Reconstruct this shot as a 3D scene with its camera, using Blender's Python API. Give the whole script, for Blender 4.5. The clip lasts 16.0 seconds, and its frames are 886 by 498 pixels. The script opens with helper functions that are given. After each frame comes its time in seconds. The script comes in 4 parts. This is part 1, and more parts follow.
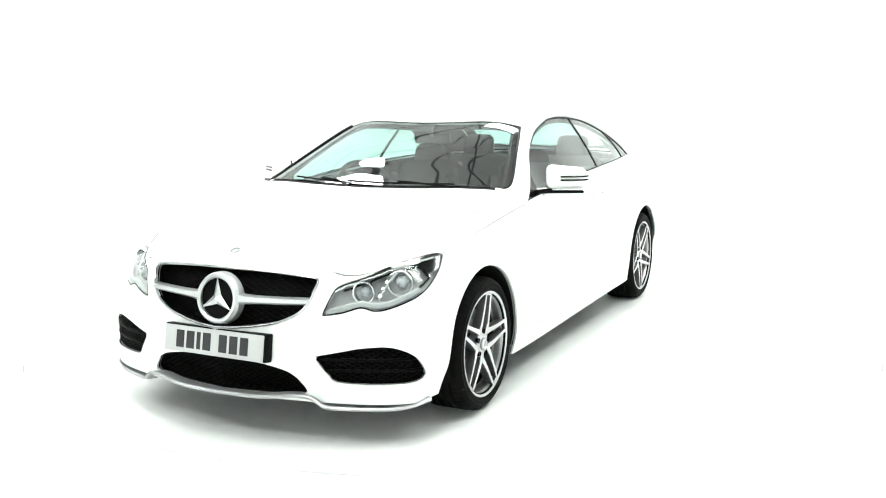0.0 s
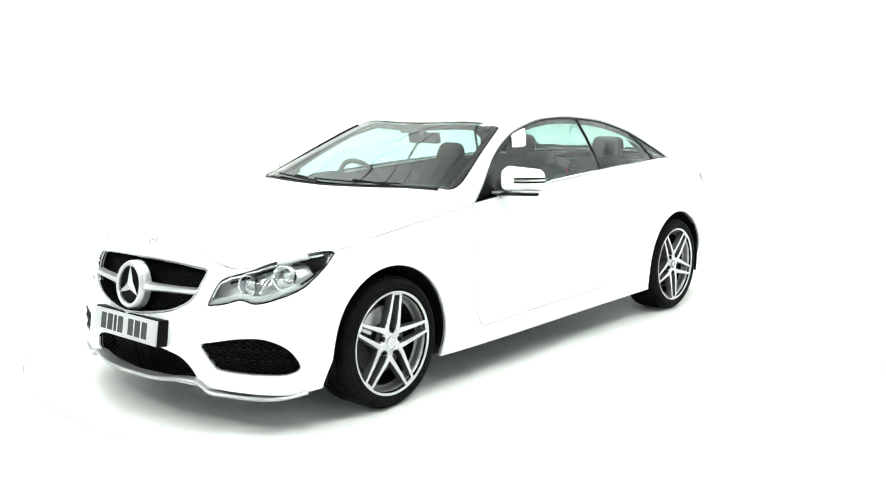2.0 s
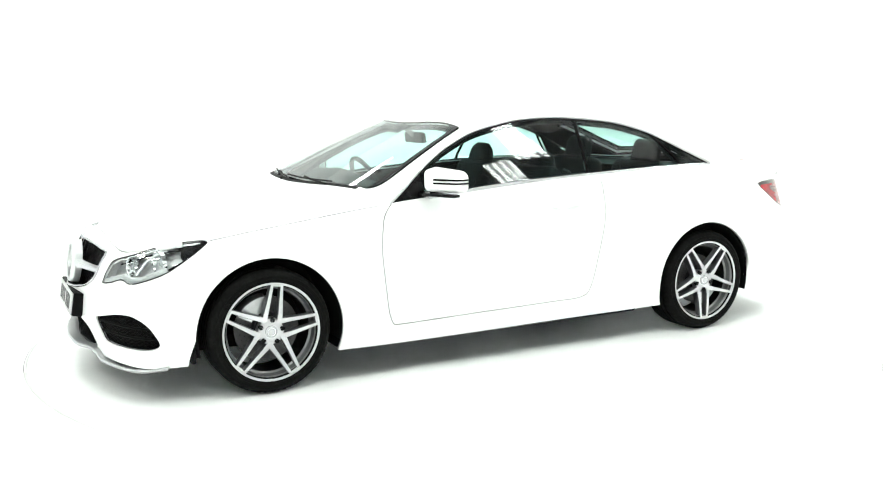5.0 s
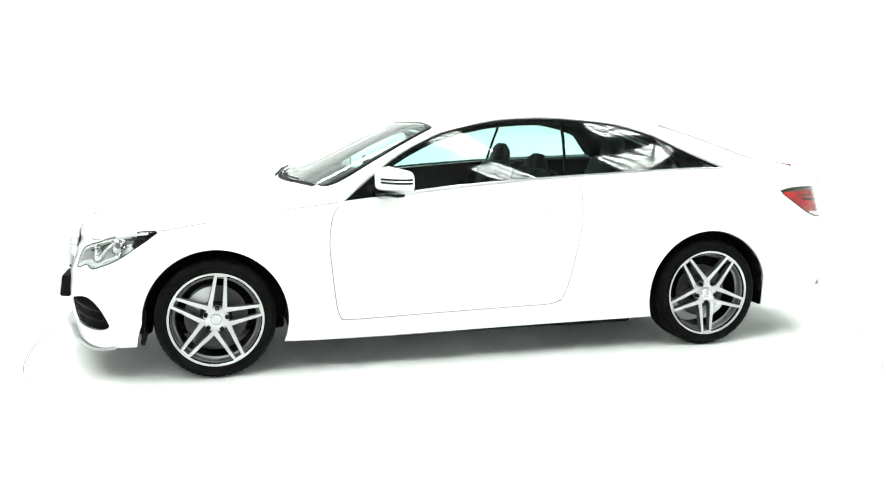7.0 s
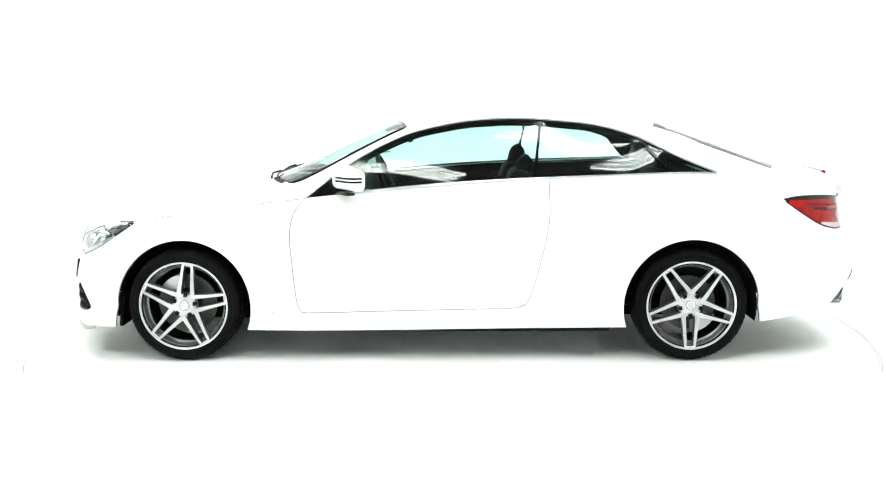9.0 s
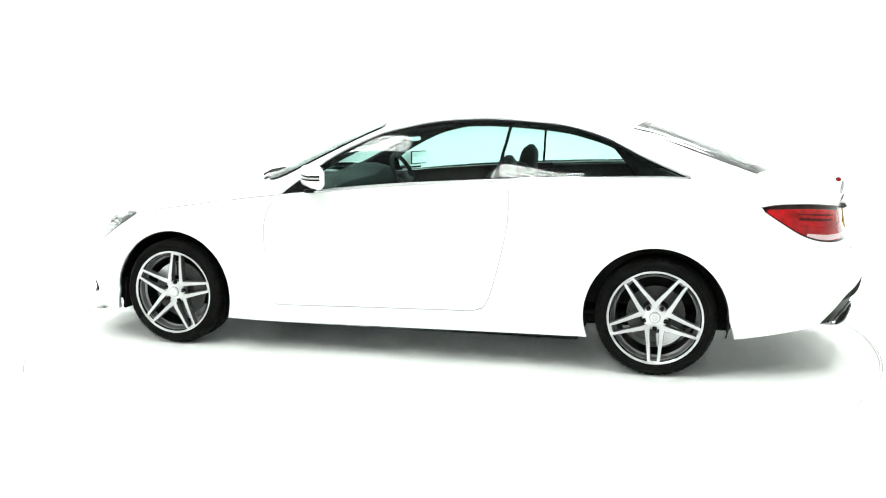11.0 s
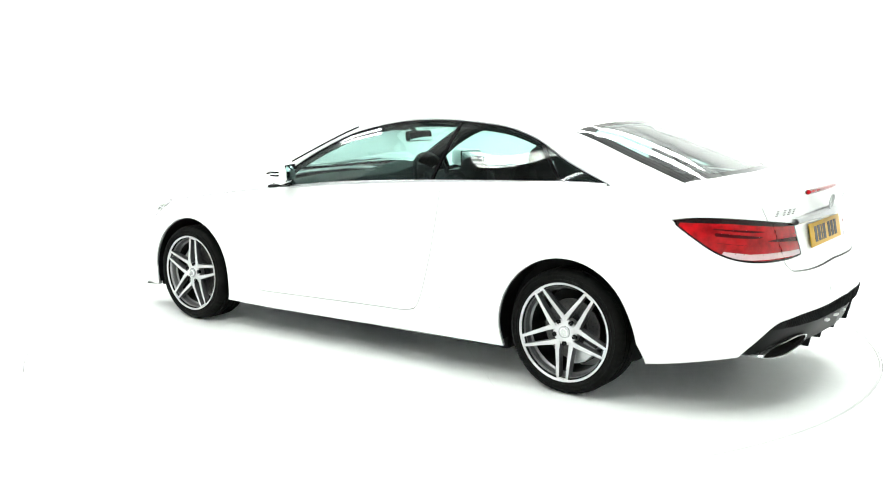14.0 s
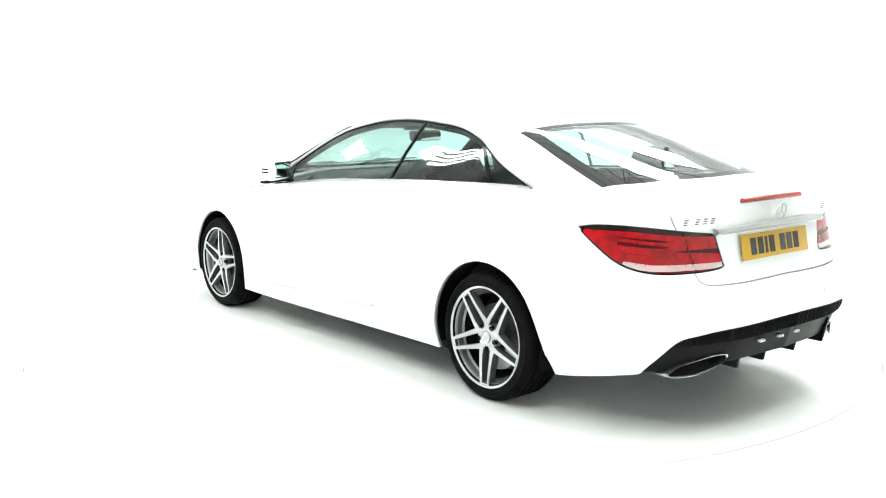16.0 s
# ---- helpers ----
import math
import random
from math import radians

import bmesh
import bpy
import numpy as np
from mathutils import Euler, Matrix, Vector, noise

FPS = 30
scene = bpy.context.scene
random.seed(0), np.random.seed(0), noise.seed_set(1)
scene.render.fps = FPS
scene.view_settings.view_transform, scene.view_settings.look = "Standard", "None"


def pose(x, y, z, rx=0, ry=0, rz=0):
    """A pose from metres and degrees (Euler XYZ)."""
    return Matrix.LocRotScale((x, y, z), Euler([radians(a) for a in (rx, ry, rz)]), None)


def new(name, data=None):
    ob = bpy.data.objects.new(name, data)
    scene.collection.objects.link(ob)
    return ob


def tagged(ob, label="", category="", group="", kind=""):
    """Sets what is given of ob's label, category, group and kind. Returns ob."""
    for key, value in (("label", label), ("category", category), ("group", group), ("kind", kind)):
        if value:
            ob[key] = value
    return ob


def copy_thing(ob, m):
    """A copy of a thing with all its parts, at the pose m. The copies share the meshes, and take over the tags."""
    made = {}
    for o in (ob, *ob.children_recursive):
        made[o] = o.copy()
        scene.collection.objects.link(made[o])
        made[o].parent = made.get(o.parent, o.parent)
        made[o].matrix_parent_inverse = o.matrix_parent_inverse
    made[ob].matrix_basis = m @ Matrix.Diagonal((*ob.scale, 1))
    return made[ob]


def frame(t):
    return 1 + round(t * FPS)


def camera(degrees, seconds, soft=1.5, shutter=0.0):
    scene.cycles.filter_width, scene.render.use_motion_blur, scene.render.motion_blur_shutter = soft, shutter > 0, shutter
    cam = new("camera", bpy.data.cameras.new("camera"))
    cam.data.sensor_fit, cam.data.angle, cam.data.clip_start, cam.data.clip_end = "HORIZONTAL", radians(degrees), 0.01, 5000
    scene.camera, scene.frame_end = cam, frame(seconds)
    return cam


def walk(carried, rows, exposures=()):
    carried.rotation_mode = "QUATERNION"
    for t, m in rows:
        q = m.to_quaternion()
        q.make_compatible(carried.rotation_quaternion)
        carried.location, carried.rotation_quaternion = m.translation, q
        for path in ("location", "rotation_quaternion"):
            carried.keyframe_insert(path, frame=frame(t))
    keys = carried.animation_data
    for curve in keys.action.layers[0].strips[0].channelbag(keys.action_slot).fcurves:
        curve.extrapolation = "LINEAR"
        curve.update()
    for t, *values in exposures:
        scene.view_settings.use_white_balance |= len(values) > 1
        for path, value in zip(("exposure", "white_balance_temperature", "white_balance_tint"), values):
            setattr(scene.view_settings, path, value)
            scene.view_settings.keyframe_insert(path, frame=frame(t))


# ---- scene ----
# the camera stands still before a turntable; the car turns on it
HEAD = [(t, 186.648 - 7.137 * (t - 8) + 0.00371 * (t - 8) ** 2) for t in range(17)]
CENTRE = (0.073, 0.004)
cam = camera(50.49, 16.0, soft=1.05)
STAND = pose(0, -5.879, 1.414, 81.069, 0, 0.492) @ pose(0, 0, 0, 0, 0, -0.257)
walk(cam, [(0.0, STAND), (16.0, STAND)])


# ---- light ----
world = bpy.data.worlds.new("overcast_day")
scene.world = world
world.use_nodes = True
world.node_tree.nodes["Background"].inputs[0].default_value = (0.92, 0.97, 1.0, 1)
world.node_tree.nodes["Background"].inputs[1].default_value = 0.15
scene.view_settings.exposure = 1.34


# ---- materials ----
def material(name, colour, rough=0.5, metal=0.0, grain=0.0, scale=40.0, bump=0.0, coat=0.0, spec=0.5, emit=0.0):
    """A surface with some variation at two scales, and fine relief."""
    m = bpy.data.materials.new(name)
    m.use_nodes = True
    nt = m.node_tree
    b = nt.nodes["Principled BSDF"]
    b.inputs["Base Color"].default_value = (*colour, 1)
    b.inputs["Roughness"].default_value = rough
    b.inputs["Metallic"].default_value = metal
    b.inputs["Coat Weight"].default_value = coat
    b.inputs["Coat Roughness"].default_value = 0.03
    b.inputs["Specular IOR Level"].default_value = spec
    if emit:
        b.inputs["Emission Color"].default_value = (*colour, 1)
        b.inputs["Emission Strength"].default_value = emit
    if grain or bump:
        co = nt.nodes.new("ShaderNodeTexCoord")
        fine, broad = nt.nodes.new("ShaderNodeTexNoise"), nt.nodes.new("ShaderNodeTexNoise")
        fine.inputs["Scale"].default_value, broad.inputs["Scale"].default_value = scale, scale / 12
        fine.inputs["Detail"].default_value = 4
        for n in (fine, broad):
            nt.links.new(co.outputs["Object"], n.inputs["Vector"])
        add = nt.nodes.new("ShaderNodeMath")
        nt.links.new(fine.outputs["Fac"], add.inputs[0])
        nt.links.new(broad.outputs["Fac"], add.inputs[1])
        ramp = nt.nodes.new("ShaderNodeMapRange")
        ramp.inputs["From Min"].default_value, ramp.inputs["From Max"].default_value = 0.6, 1.4
        ramp.inputs["To Min"].default_value, ramp.inputs["To Max"].default_value = 1 - grain, 1 + grain
        nt.links.new(add.outputs[0], ramp.inputs["Value"])
        mix = nt.nodes.new("ShaderNodeVectorMath")
        mix.operation = "SCALE"
        mix.inputs[0].default_value = colour
        nt.links.new(ramp.outputs[0], mix.inputs["Scale"])
        nt.links.new(mix.outputs[0], b.inputs["Base Color"])
        if bump:
            bp = nt.nodes.new("ShaderNodeBump")
            bp.inputs["Strength"].default_value, bp.inputs["Distance"].default_value = bump, 0.002
            nt.links.new(fine.outputs["Fac"], bp.inputs["Height"])
            nt.links.new(bp.outputs[0], b.inputs["Normal"])
    return m


def glass(name, tint, gloss=1.0, rough=0.0):
    """Thin glazing: tinted see-through with a Fresnel reflection."""
    m = bpy.data.materials.new(name)
    m.use_nodes = True
    nt = m.node_tree
    nt.nodes.remove(nt.nodes["Principled BSDF"])
    clear, shine, mix, fr = (nt.nodes.new(k) for k in ("ShaderNodeBsdfTransparent", "ShaderNodeBsdfGlossy", "ShaderNodeMixShader", "ShaderNodeLayerWeight"))
    clear.inputs[0].default_value = (*tint, 1)
    shine.inputs[0].default_value = (gloss, gloss, gloss, 1)
    shine.inputs["Roughness"].default_value = rough
    fr.inputs["Blend"].default_value = 0.5
    steep, share = nt.nodes.new("ShaderNodeMath"), nt.nodes.new("ShaderNodeMath")
    steep.operation, steep.inputs[1].default_value = "POWER", 3.6
    share.operation, share.inputs[1].default_value, share.inputs[2].default_value = "MULTIPLY_ADD", 0.9, 0.03
    nt.links.new(fr.outputs["Facing"], steep.inputs[0])
    nt.links.new(steep.outputs[0], share.inputs[0])
    nt.links.new(share.outputs[0], mix.inputs[0])
    nt.links.new(clear.outputs[0], mix.inputs[1])
    nt.links.new(shine.outputs[0], mix.inputs[2])
    nt.links.new(mix.outputs[0], nt.nodes["Material Output"].inputs["Surface"])
    return m


GAP_LINE = material("grey_gap_shade", (.28, .29, .28), .7, 0, .1, 40)
PAINT = material("white_car_paint", (.80, .81, .80), .28, 0, .015, 6, 0, coat=.8)
WINDOW = glass("green_tinted_glass", (.66, .86, .825))
CLEAR = glass("clear_lamp_cover", (.93, .95, .95))
SEAL = material("black_rubber_seal", (.003, .003, .0035), .5, 0, .2, 60, spec=.12)
MESH = material("black_grille_plastic", (.0016, .0016, .0017), .5, 0, .3, 90, spec=.06)
GLOSS_BLACK = material("gloss_black_trim", (.003, .003, .0032), .1, spec=.15)
PLASTIC = material("black_plastic", (.004, .004, .0042), .6, 0, .3, 120, .2, spec=.1)
RUBBER = material("tyre_rubber", (.0046, .0048, .0044), .7, 0, .4, 70, .35, spec=.06)
ALLOY = material("machined_alloy", (.50, .50, .51), .33, .9, .06, 90)
ALLOY_GREY = material("grey_painted_alloy", (.10, .102, .105), .38, .6, .1, 60)
SLOPE = material("silver_grey_rim_paint", (.21, .212, .216), .35, .6, .1, 60)
DISC = material("brake_disc_steel", (.060, .059, .058), .45, .6, .15, 150)
CAST = material("cast_iron_grey", (.03, .03, .032), .6, .3, .25, 60)
CHROME = material("chrome", (.78, .79, .80), .07, 1)
SATIN = material("satin_silver", (.52, .53, .54), .24, .85, .02, 30)
CABIN = material("black_leather", (.006, .0062, .0062), .65, 0, .25, 90, .3, spec=.12)
CABIN_GREY = material("dark_grey_cabin_plastic", (.011, .012, .012), .7, 0, .2, 80, .2, spec=.15)
LINING = material("dark_headlining", (.006, .0063, .0062), .9, 0, .2, 90, spec=.1)
MIRROR = material("mirror_glass", (.85, .87, .87), .01, 1)
FLOOR_PAINT = material("white_floor_paint", (.84, .845, .835), .42, 0, .025, 14, .05)
COVE_PAINT = material("white_cove_paint", (.76, .765, .76), .8, 0, .02, 5)
JOINT = material("grey_joint", (.60, .60, .59), .8, 0, .1, 40)

# roof colours with emission put in, though the roof is no lamp
ROOF_GREY_GLOW = material("glowing_grey_roof", (.20, .205, .20), .9, 0, .05, 2, emit=.15)
ROOF_WHITE_GLOW = material("glowing_white_roof", (.80, .81, .80), .9, 0, .03, 2, emit=.11)
TUBE = material("glowing_tube", (.95, 1.0, .965), .5, emit=11)
STEEL = material("grey_steel", (.16, .165, .17), .5, .3, .15, 20)
RED_LENS = material("red_lamp_lens", (.35, .0010, .0035), .06, 0, .6, 22, .15, spec=.2, coat=.5)
DARK_LENS = material("dark_red_lamp_lens", (.010, .0006, .0010), .05, 0, .3, 30, spec=.3, coat=.5)
PALE_LENS = material("pale_pink_lamp_lens", (.50, .36, .36), .2, 0, .1, 60, coat=1)
LAMP_GREY = material("lamp_housing_silver", (.55, .56, .57), .25, .6, .08, 40)
YELLOW = material("yellow_reflective_plate", (.56, .32, .015), .45, 0, .03, 60)
PLATE_WHITE = material("white_reflective_plate", (.47, .475, .475), .45, 0, .03, 60)
INK = material("black_plate_print", (.015, .015, .017), .5)
PALE = material("pale_grey_plastic", (.45, .47, .47), .3, 0, .05, 60)
GLASSY = material("projector_glass", (.55, .58, .60), .05, .3, coat=1)
GREY_GLOSS = material("dark_grey_gloss", (.006, .0064, .0064), .38, 0, .2, 40, spec=.1)
CLIP = material("white_plastic_clip", (.75, .75, .74), .4, 0, .03, 60)
BARREL = material("shaded_wheel_inside", (.010, .010, .0105), .45, .4, .15, 60, spec=.2)
BRIGHT = material("bright_satin_silver", (.55, .56, .565), .3, .65, .02, 30)
BLADE = material("satin_silver_blade", (.46, .465, .47), .32, .5, .05, 30)
MID_RED = material("deep_red_lamp_lens", (.055, .001, .002), .06, 0, .3, 20, spec=.3)
LAMP_DARK = material("lamp_housing_grey", (.48, .485, .49), .3, .4, .15, 40)
FRIT = material("black_glass_border", (.003, .003, .0032), .03, spec=.5)
GAP = material("panel_gap_shade", (.22, .22, .22), .8, 0, .1, 40)
PIPE_DARK = material("near_black_pipe", (.01, .009, .008), .9, 0, .3, 60)


# ---- mesh helpers ----
def mesh_of(name, verts, faces, mat, smooth=True):
    me = bpy.data.meshes.new(name)
    me.from_pydata([tuple(map(float, v)) for v in verts], [], [tuple(map(int, f)) for f in faces])
    me.materials.append(mat)
    me.polygons.foreach_set("use_smooth", [smooth] * len(me.polygons))
    me.update()
    return me


def under(name, me, parent, label="", at=None):
    ob = new(name, me)
    ob.parent = parent
    if at is not None:
        ob.matrix_basis = at
    return tagged(ob, label) if label else ob


def part(name, bm, mat, parent, label="", at=None, smooth=True, sharp=40):
    """Links a bmesh as one mesh object under a thing or a part."""
    me = bpy.data.meshes.new(name)
    bmesh.ops.recalc_face_normals(bm, faces=bm.faces)
    for e in bm.edges:
        e.smooth = len(e.link_faces) == 2 and e.calc_face_angle(0) < radians(sharp)
    for f in bm.faces:
        f.smooth = smooth
    bm.to_mesh(me)
    bm.free()
    me.materials.append(mat)
    return under(name, me, parent, label, at)


def thing(name, label, category, group="", at=None):
    ob = new(name)
    if at is not None:
        ob.matrix_basis = at
    return tagged(ob, label, category, group)


def box(bm, size, at=Matrix(), bevel=0.0, taper=1.0, segments=2):
    """A box with rounded edges, added to bm."""
    made = bmesh.ops.create_cube(bm, size=1, matrix=Matrix.Diagonal((*size, 1)))
    vs = made["verts"]
    for v in vs:
        if v.co.z > 0:
            v.co.x *= taper
            v.co.y *= taper
    if bevel:
        es = list({e for v in vs for e in v.link_edges})
        out = bmesh.ops.bevel(bm, geom=es, offset=bevel, segments=segments, affect="EDGES", profile=0.5)
        vs = list({v for f in out["faces"] for v in f.verts} | {v for v in vs if v.is_valid})
    bmesh.ops.transform(bm, matrix=at, verts=vs)
    return vs


def revolve(bm, profile, segments=48, closed=False, at=Matrix(), span=360.0):
    """Turns a profile of (radius, y) round the y axis."""
    full = span >= 360
    n = segments if full else segments + 1
    rings = []
    for i in range(n):
        a = radians(span) * i / segments
        rings.append([bm.verts.new(at @ Vector((r * math.cos(a), y, r * math.sin(a)))) for r, y in profile])
    m = len(profile)
    for i in range(segments):
        a, b = rings[i], rings[(i + 1) % n]
        for j in range(m if closed else m - 1):
            try:
                bm.faces.new((a[j], b[j], b[(j + 1) % m], a[(j + 1) % m]))
            except ValueError:
                pass
    return rings


def tube(bm, path, radius, sides=8, closed=False, flat=1.0):
    """A round bar along a path."""
    path = [Vector(p) for p in path]
    n = len(path)
    rings = []
    for i, p in enumerate(path):
        a = path[i - 1] if i or closed else p
        b = path[(i + 1) % n] if i < n - 1 or closed else p
        d = (b - a).normalized()
        side = d.cross(Vector((0, 0, 1)))
        side = side.normalized() if side.length > 1e-4 else Vector((0, 1, 0))
        up = side.cross(d)
        rings.append([bm.verts.new(p + (side * math.cos(k) * flat + up * math.sin(k)) * radius) for k in (2 * math.pi * j / sides for j in range(sides))])
    for i in range(n if closed else n - 1):
        a, b = rings[i], rings[(i + 1) % n]
        for j in range(sides):
            bm.faces.new((a[j], a[(j + 1) % sides], b[(j + 1) % sides], b[j]))
    if not closed:
        bm.faces.new(rings[0][::-1])
        bm.faces.new(rings[-1])
    return rings


# ---- the studio ----
FLOOR = .008


def turned(name, profile, mat, segments=96, span=360.0, start=0.0):
    """A surface of revolution round the turntable's axis, from (radius, z)."""
    n = segments + (span < 360)
    vs, fs, m = [], [], len(profile)
    for i in range(n):
        a = radians(start + span * i / segments)
        vs += [(r * math.cos(a), r * math.sin(a), z) for r, z in profile]
    for i in range(segments):
        for j in range(m - 1):
            k = (i + 1) % n
            fs.append((i * m + j, k * m + j, k * m + j + 1, i * m + j + 1))
    return new(name, mesh_of(name, vs, fs, mat))
# ---- surfaces of the car: x forward, y to its left, z up, origin between the axles on the floor ----
def hermite(ts, ps, t):
    """Smooth curve through the points ps at the values ts."""
    ts, ps, t = np.asarray(ts, float), np.asarray(ps, float), np.asarray(t, float)
    if ps.ndim == 1:
        return hermite(ts, ps[:, None], t)[..., 0]
    d = np.diff(ps, axis=0) / np.diff(ts)[:, None]
    m = np.vstack([d[:1], (d[1:] + d[:-1]) / 2, d[-1:]])
    k = np.clip(np.searchsorted(ts, t, side="right") - 1, 0, len(ts) - 2)
    h = (ts[k + 1] - ts[k])[..., None]
    u = (t[..., None] - ts[k][..., None]) / h
    return ((2 * u**3 - 3 * u**2 + 1) * ps[k] + (u**3 - 2 * u**2 + u) * h * m[k] + (3 * u**2 - 2 * u**3) * ps[k + 1] + (u**3 - u**2) * h * m[k + 1])


def curve_of(pairs):
    """z as a smooth function of x, from a few (x, z)."""
    a = np.array(sorted(pairs), float)
    return lambda x: hermite(a[:, 0], a[:, 1], np.clip(x, a[0, 0], a[-1, 0]))


LIP = [(2.17, 0, .19), (2.10, .46, .19), (1.97, .78, .19), (1.77, .838, .188), (1.38, .868, .188), (.7, .868, .176), (-.4, .868, .188), (-1.38, .868, .20), (-1.80, .806, .214), (-2.185, .722, .288), (-2.355, .42, .31), (-2.41, 0, .32)]
BUMPER = [(2.198, 0, .36), (2.125, .46, .36), (1.98, .79, .35), (1.78, .873, .36), (1.38, .888, .38), (.7, .887, .28), (-.4, .887, .29), (-1.38, .894, .38), (-1.82, .874, .42), (-2.24, .738, .45), (-2.405, .42, .46), (-2.45, 0, .46)]
FLANK = [(2.195, 0, .52), (2.10, .46, .52), (1.95, .762, .52), (1.75, .862, .54), (1.38, .893, .58), (.7, .88, .55), (-.4, .882, .56), (-1.38, .90, .60), (-1.84, .868, .60), (-2.24, .73, .60), (-2.40, .43, .60), (-2.445, 0, .60)]
WAIST = [(2.15, 0, .66), (2.075, .45, .64), (1.90, .735, .66), (1.72, .838, .68), (1.38, .868, .73), (.7, .872, .76), (-.4, .874, .78), (-1.38, .880, .79), (-1.86, .838, .76), (-2.20, .70, .73), (-2.325, .42, .71), (-2.338, 0, .70)]
CREASE = [(2.08, 0, .765), (2.035, .44, .725), (1.83, .69, .745), (1.645, .795, .77), (1.38, .808, .81), (.7, .82, .897), (-.4, .826, .985), (-1.38, .785, 1.015), (-1.87, .765, .962), (-2.175, .635, .944), (-2.275, .42, .965), (-2.298, 0, .985)]
SPINE = curve_of([(2.09, .765), (2.0, .80), (1.7, .868), (1.38, .912), (1.0, .962), (.7, .99), (-1.6, 1.05), (-1.9, 1.045), (-2.1, 1.022), (-2.25, 1.006), (-2.33, .985)])
BELT = curve_of([(1.10, .848), (.7, .884), (.4, .917), (.1, .948), (-.4, .979), (-1.0, 1.001), (-1.5, 1.006), (-2.08, .955)])
BELT_WIDTH = curve_of([(1.10, .80), (.7, .812), (-.4, .815), (-1.0, .787), (-1.5, .726), (-1.9, .685), (-2.08, .655)])
ROOF = curve_of([(1.10, .92), (.8, 1.055), (.5, 1.195), (.17, 1.325), (-.08, 1.372), (-.45, 1.388), (-.8, 1.376), (-1.1, 1.342), (-1.32, 1.295), (-1.5, 1.235), (-1.85, 1.10), (-2.08, 1.0)])


RAIL = curve_of([(1.10, .848), (.72, .895), (.531, 1.041), (.381, 1.138), (.227, 1.213), (.103, 1.257), (-.086, 1.297), (-.244, 1.316), (-.464, 1.322), (-.714, 1.306), (-.899, 1.282), (-1.077, 1.232), (-1.193, 1.180), (-1.314, 1.120), (-1.532, 1.026), (-2.08, .955)])


def BULGE(x):
    """How square the section of the cabin is; the rear is rounder."""
    return 3.4 - .8 * np.clip((-.6 - x) / .6, 0, 1)


def grid_mesh(p):
    """Triangles of a grid of points p[i, j]."""
    n, m = p.shape[:2]
    a = np.arange(n * m).reshape(n, m)
    q = np.stack([a[:-1, :-1], a[1:, :-1], a[1:, 1:], a[:-1, 1:]], -1).reshape(-1, 4)
    return p.reshape(-1, 3), np.vstack([q[:, [0, 1, 2]], q[:, [0, 2, 3]]])


def lower_body():
    """The left half of the shell below the windows, with bonnet and boot lid."""
    knots = np.arange(12)
    s = np.linspace(0, 11, 287)
    levels = np.stack([hermite(knots, np.array(c, float), s) for c in (LIP, BUMPER, FLANK, WAIST, CREASE)])
    side = hermite(np.arange(5), levels.reshape(5, -1), np.linspace(0, 4, 45)).reshape(45, -1, 3)
    side[:, 0, 1] = side[:, -1, 1] = 0
    edge = side[-1]
    r = np.linspace(0, 1, 29)[1:, None]
    top = np.empty((28, len(s), 3))
    top[..., 0] = edge[:, 0]
    top[..., 1] = edge[:, 1] * (1 - r)
    top[..., 2] = edge[:, 2] + (np.maximum(SPINE(edge[:, 0]), edge[:, 2]) - edge[:, 2]) * (1 - (1 - r) ** 2.6)
    return grid_mesh(np.concatenate([side, top]).transpose(1, 0, 2))


def upper_body():
    """The left half of the shell above the belt: windscreen, roof, side and rear glass."""
    x = np.linspace(1.10, -2.08, 213)[:, None]
    a = np.linspace(0, 1, 64)[None] * math.pi / 2
    c, d = np.cos(a) ** (2 / BULGE(x)), np.sin(a)
    zb = BELT(x)
    # the side panes are nearly flat from the belt up to the roof rail
    top = np.clip((RAIL(x) - zb) / (ROOF(x) - zb), 1e-3, .9)
    share = np.clip(d / top, 0, 1)
    lean = 1 - (1 - (1 - top**2) ** (1 / BULGE(x))) * (.80 * share + .20 * share**2)
    c = np.where(d < top, lean, c)
    p = np.stack(np.broadcast_arrays(x, BELT_WIDTH(x) * c, zb + (ROOF(x) - zb) * d), -1)
    p[:, -1, 1] = 0
    skirt = p[:, :1] + [0, .004, -.05]
    p = np.concatenate([skirt, p], 1)
    return grid_mesh(p)


def outline(points, closed=True, steps=6, sharp=()):
    """A smooth 2D outline through a few points; corners whose index is in sharp stay sharp."""
    p = np.array(points, float)
    n = len(p)
    out = []
    for i in range(n if closed else n - 1):
        a, b = p[i], p[(i + 1) % n]
        m0 = (b - p[i - 1]) / 2 if closed or i else b - a
        m1 = (p[(i + 2) % n] - a) / 2 if closed or i < n - 2 else b - a
        m0 = (b - a) if i in sharp else m0
        m1 = (b - a) if (i + 1) % n in sharp else m1
        for u in np.arange(steps) / steps:
            out.append((2 * u**3 - 3 * u**2 + 1) * a + (u**3 - 2 * u**2 + u) * m0 + (3 * u**2 - 2 * u**3) * b + (u**3 - u**2) * m1)
    if not closed:
        out.append(p[-1])
    return np.array(out)


def line_distance(path, q, closed=False):
    """Distance of the points q from a 2D path."""
    a = path
    b = np.roll(path, -1, 0) if closed else path[1:]
    a = a if closed else path[:-1]
    best = np.full(len(q), 1e9)
    for s, e in zip(a, b):
        d = e - s
        k = np.clip(((q - s) @ d) / max(d @ d, 1e-12), 0, 1)
        best = np.minimum(best, np.hypot(*(q - s - k[:, None] * d).T))
    return best


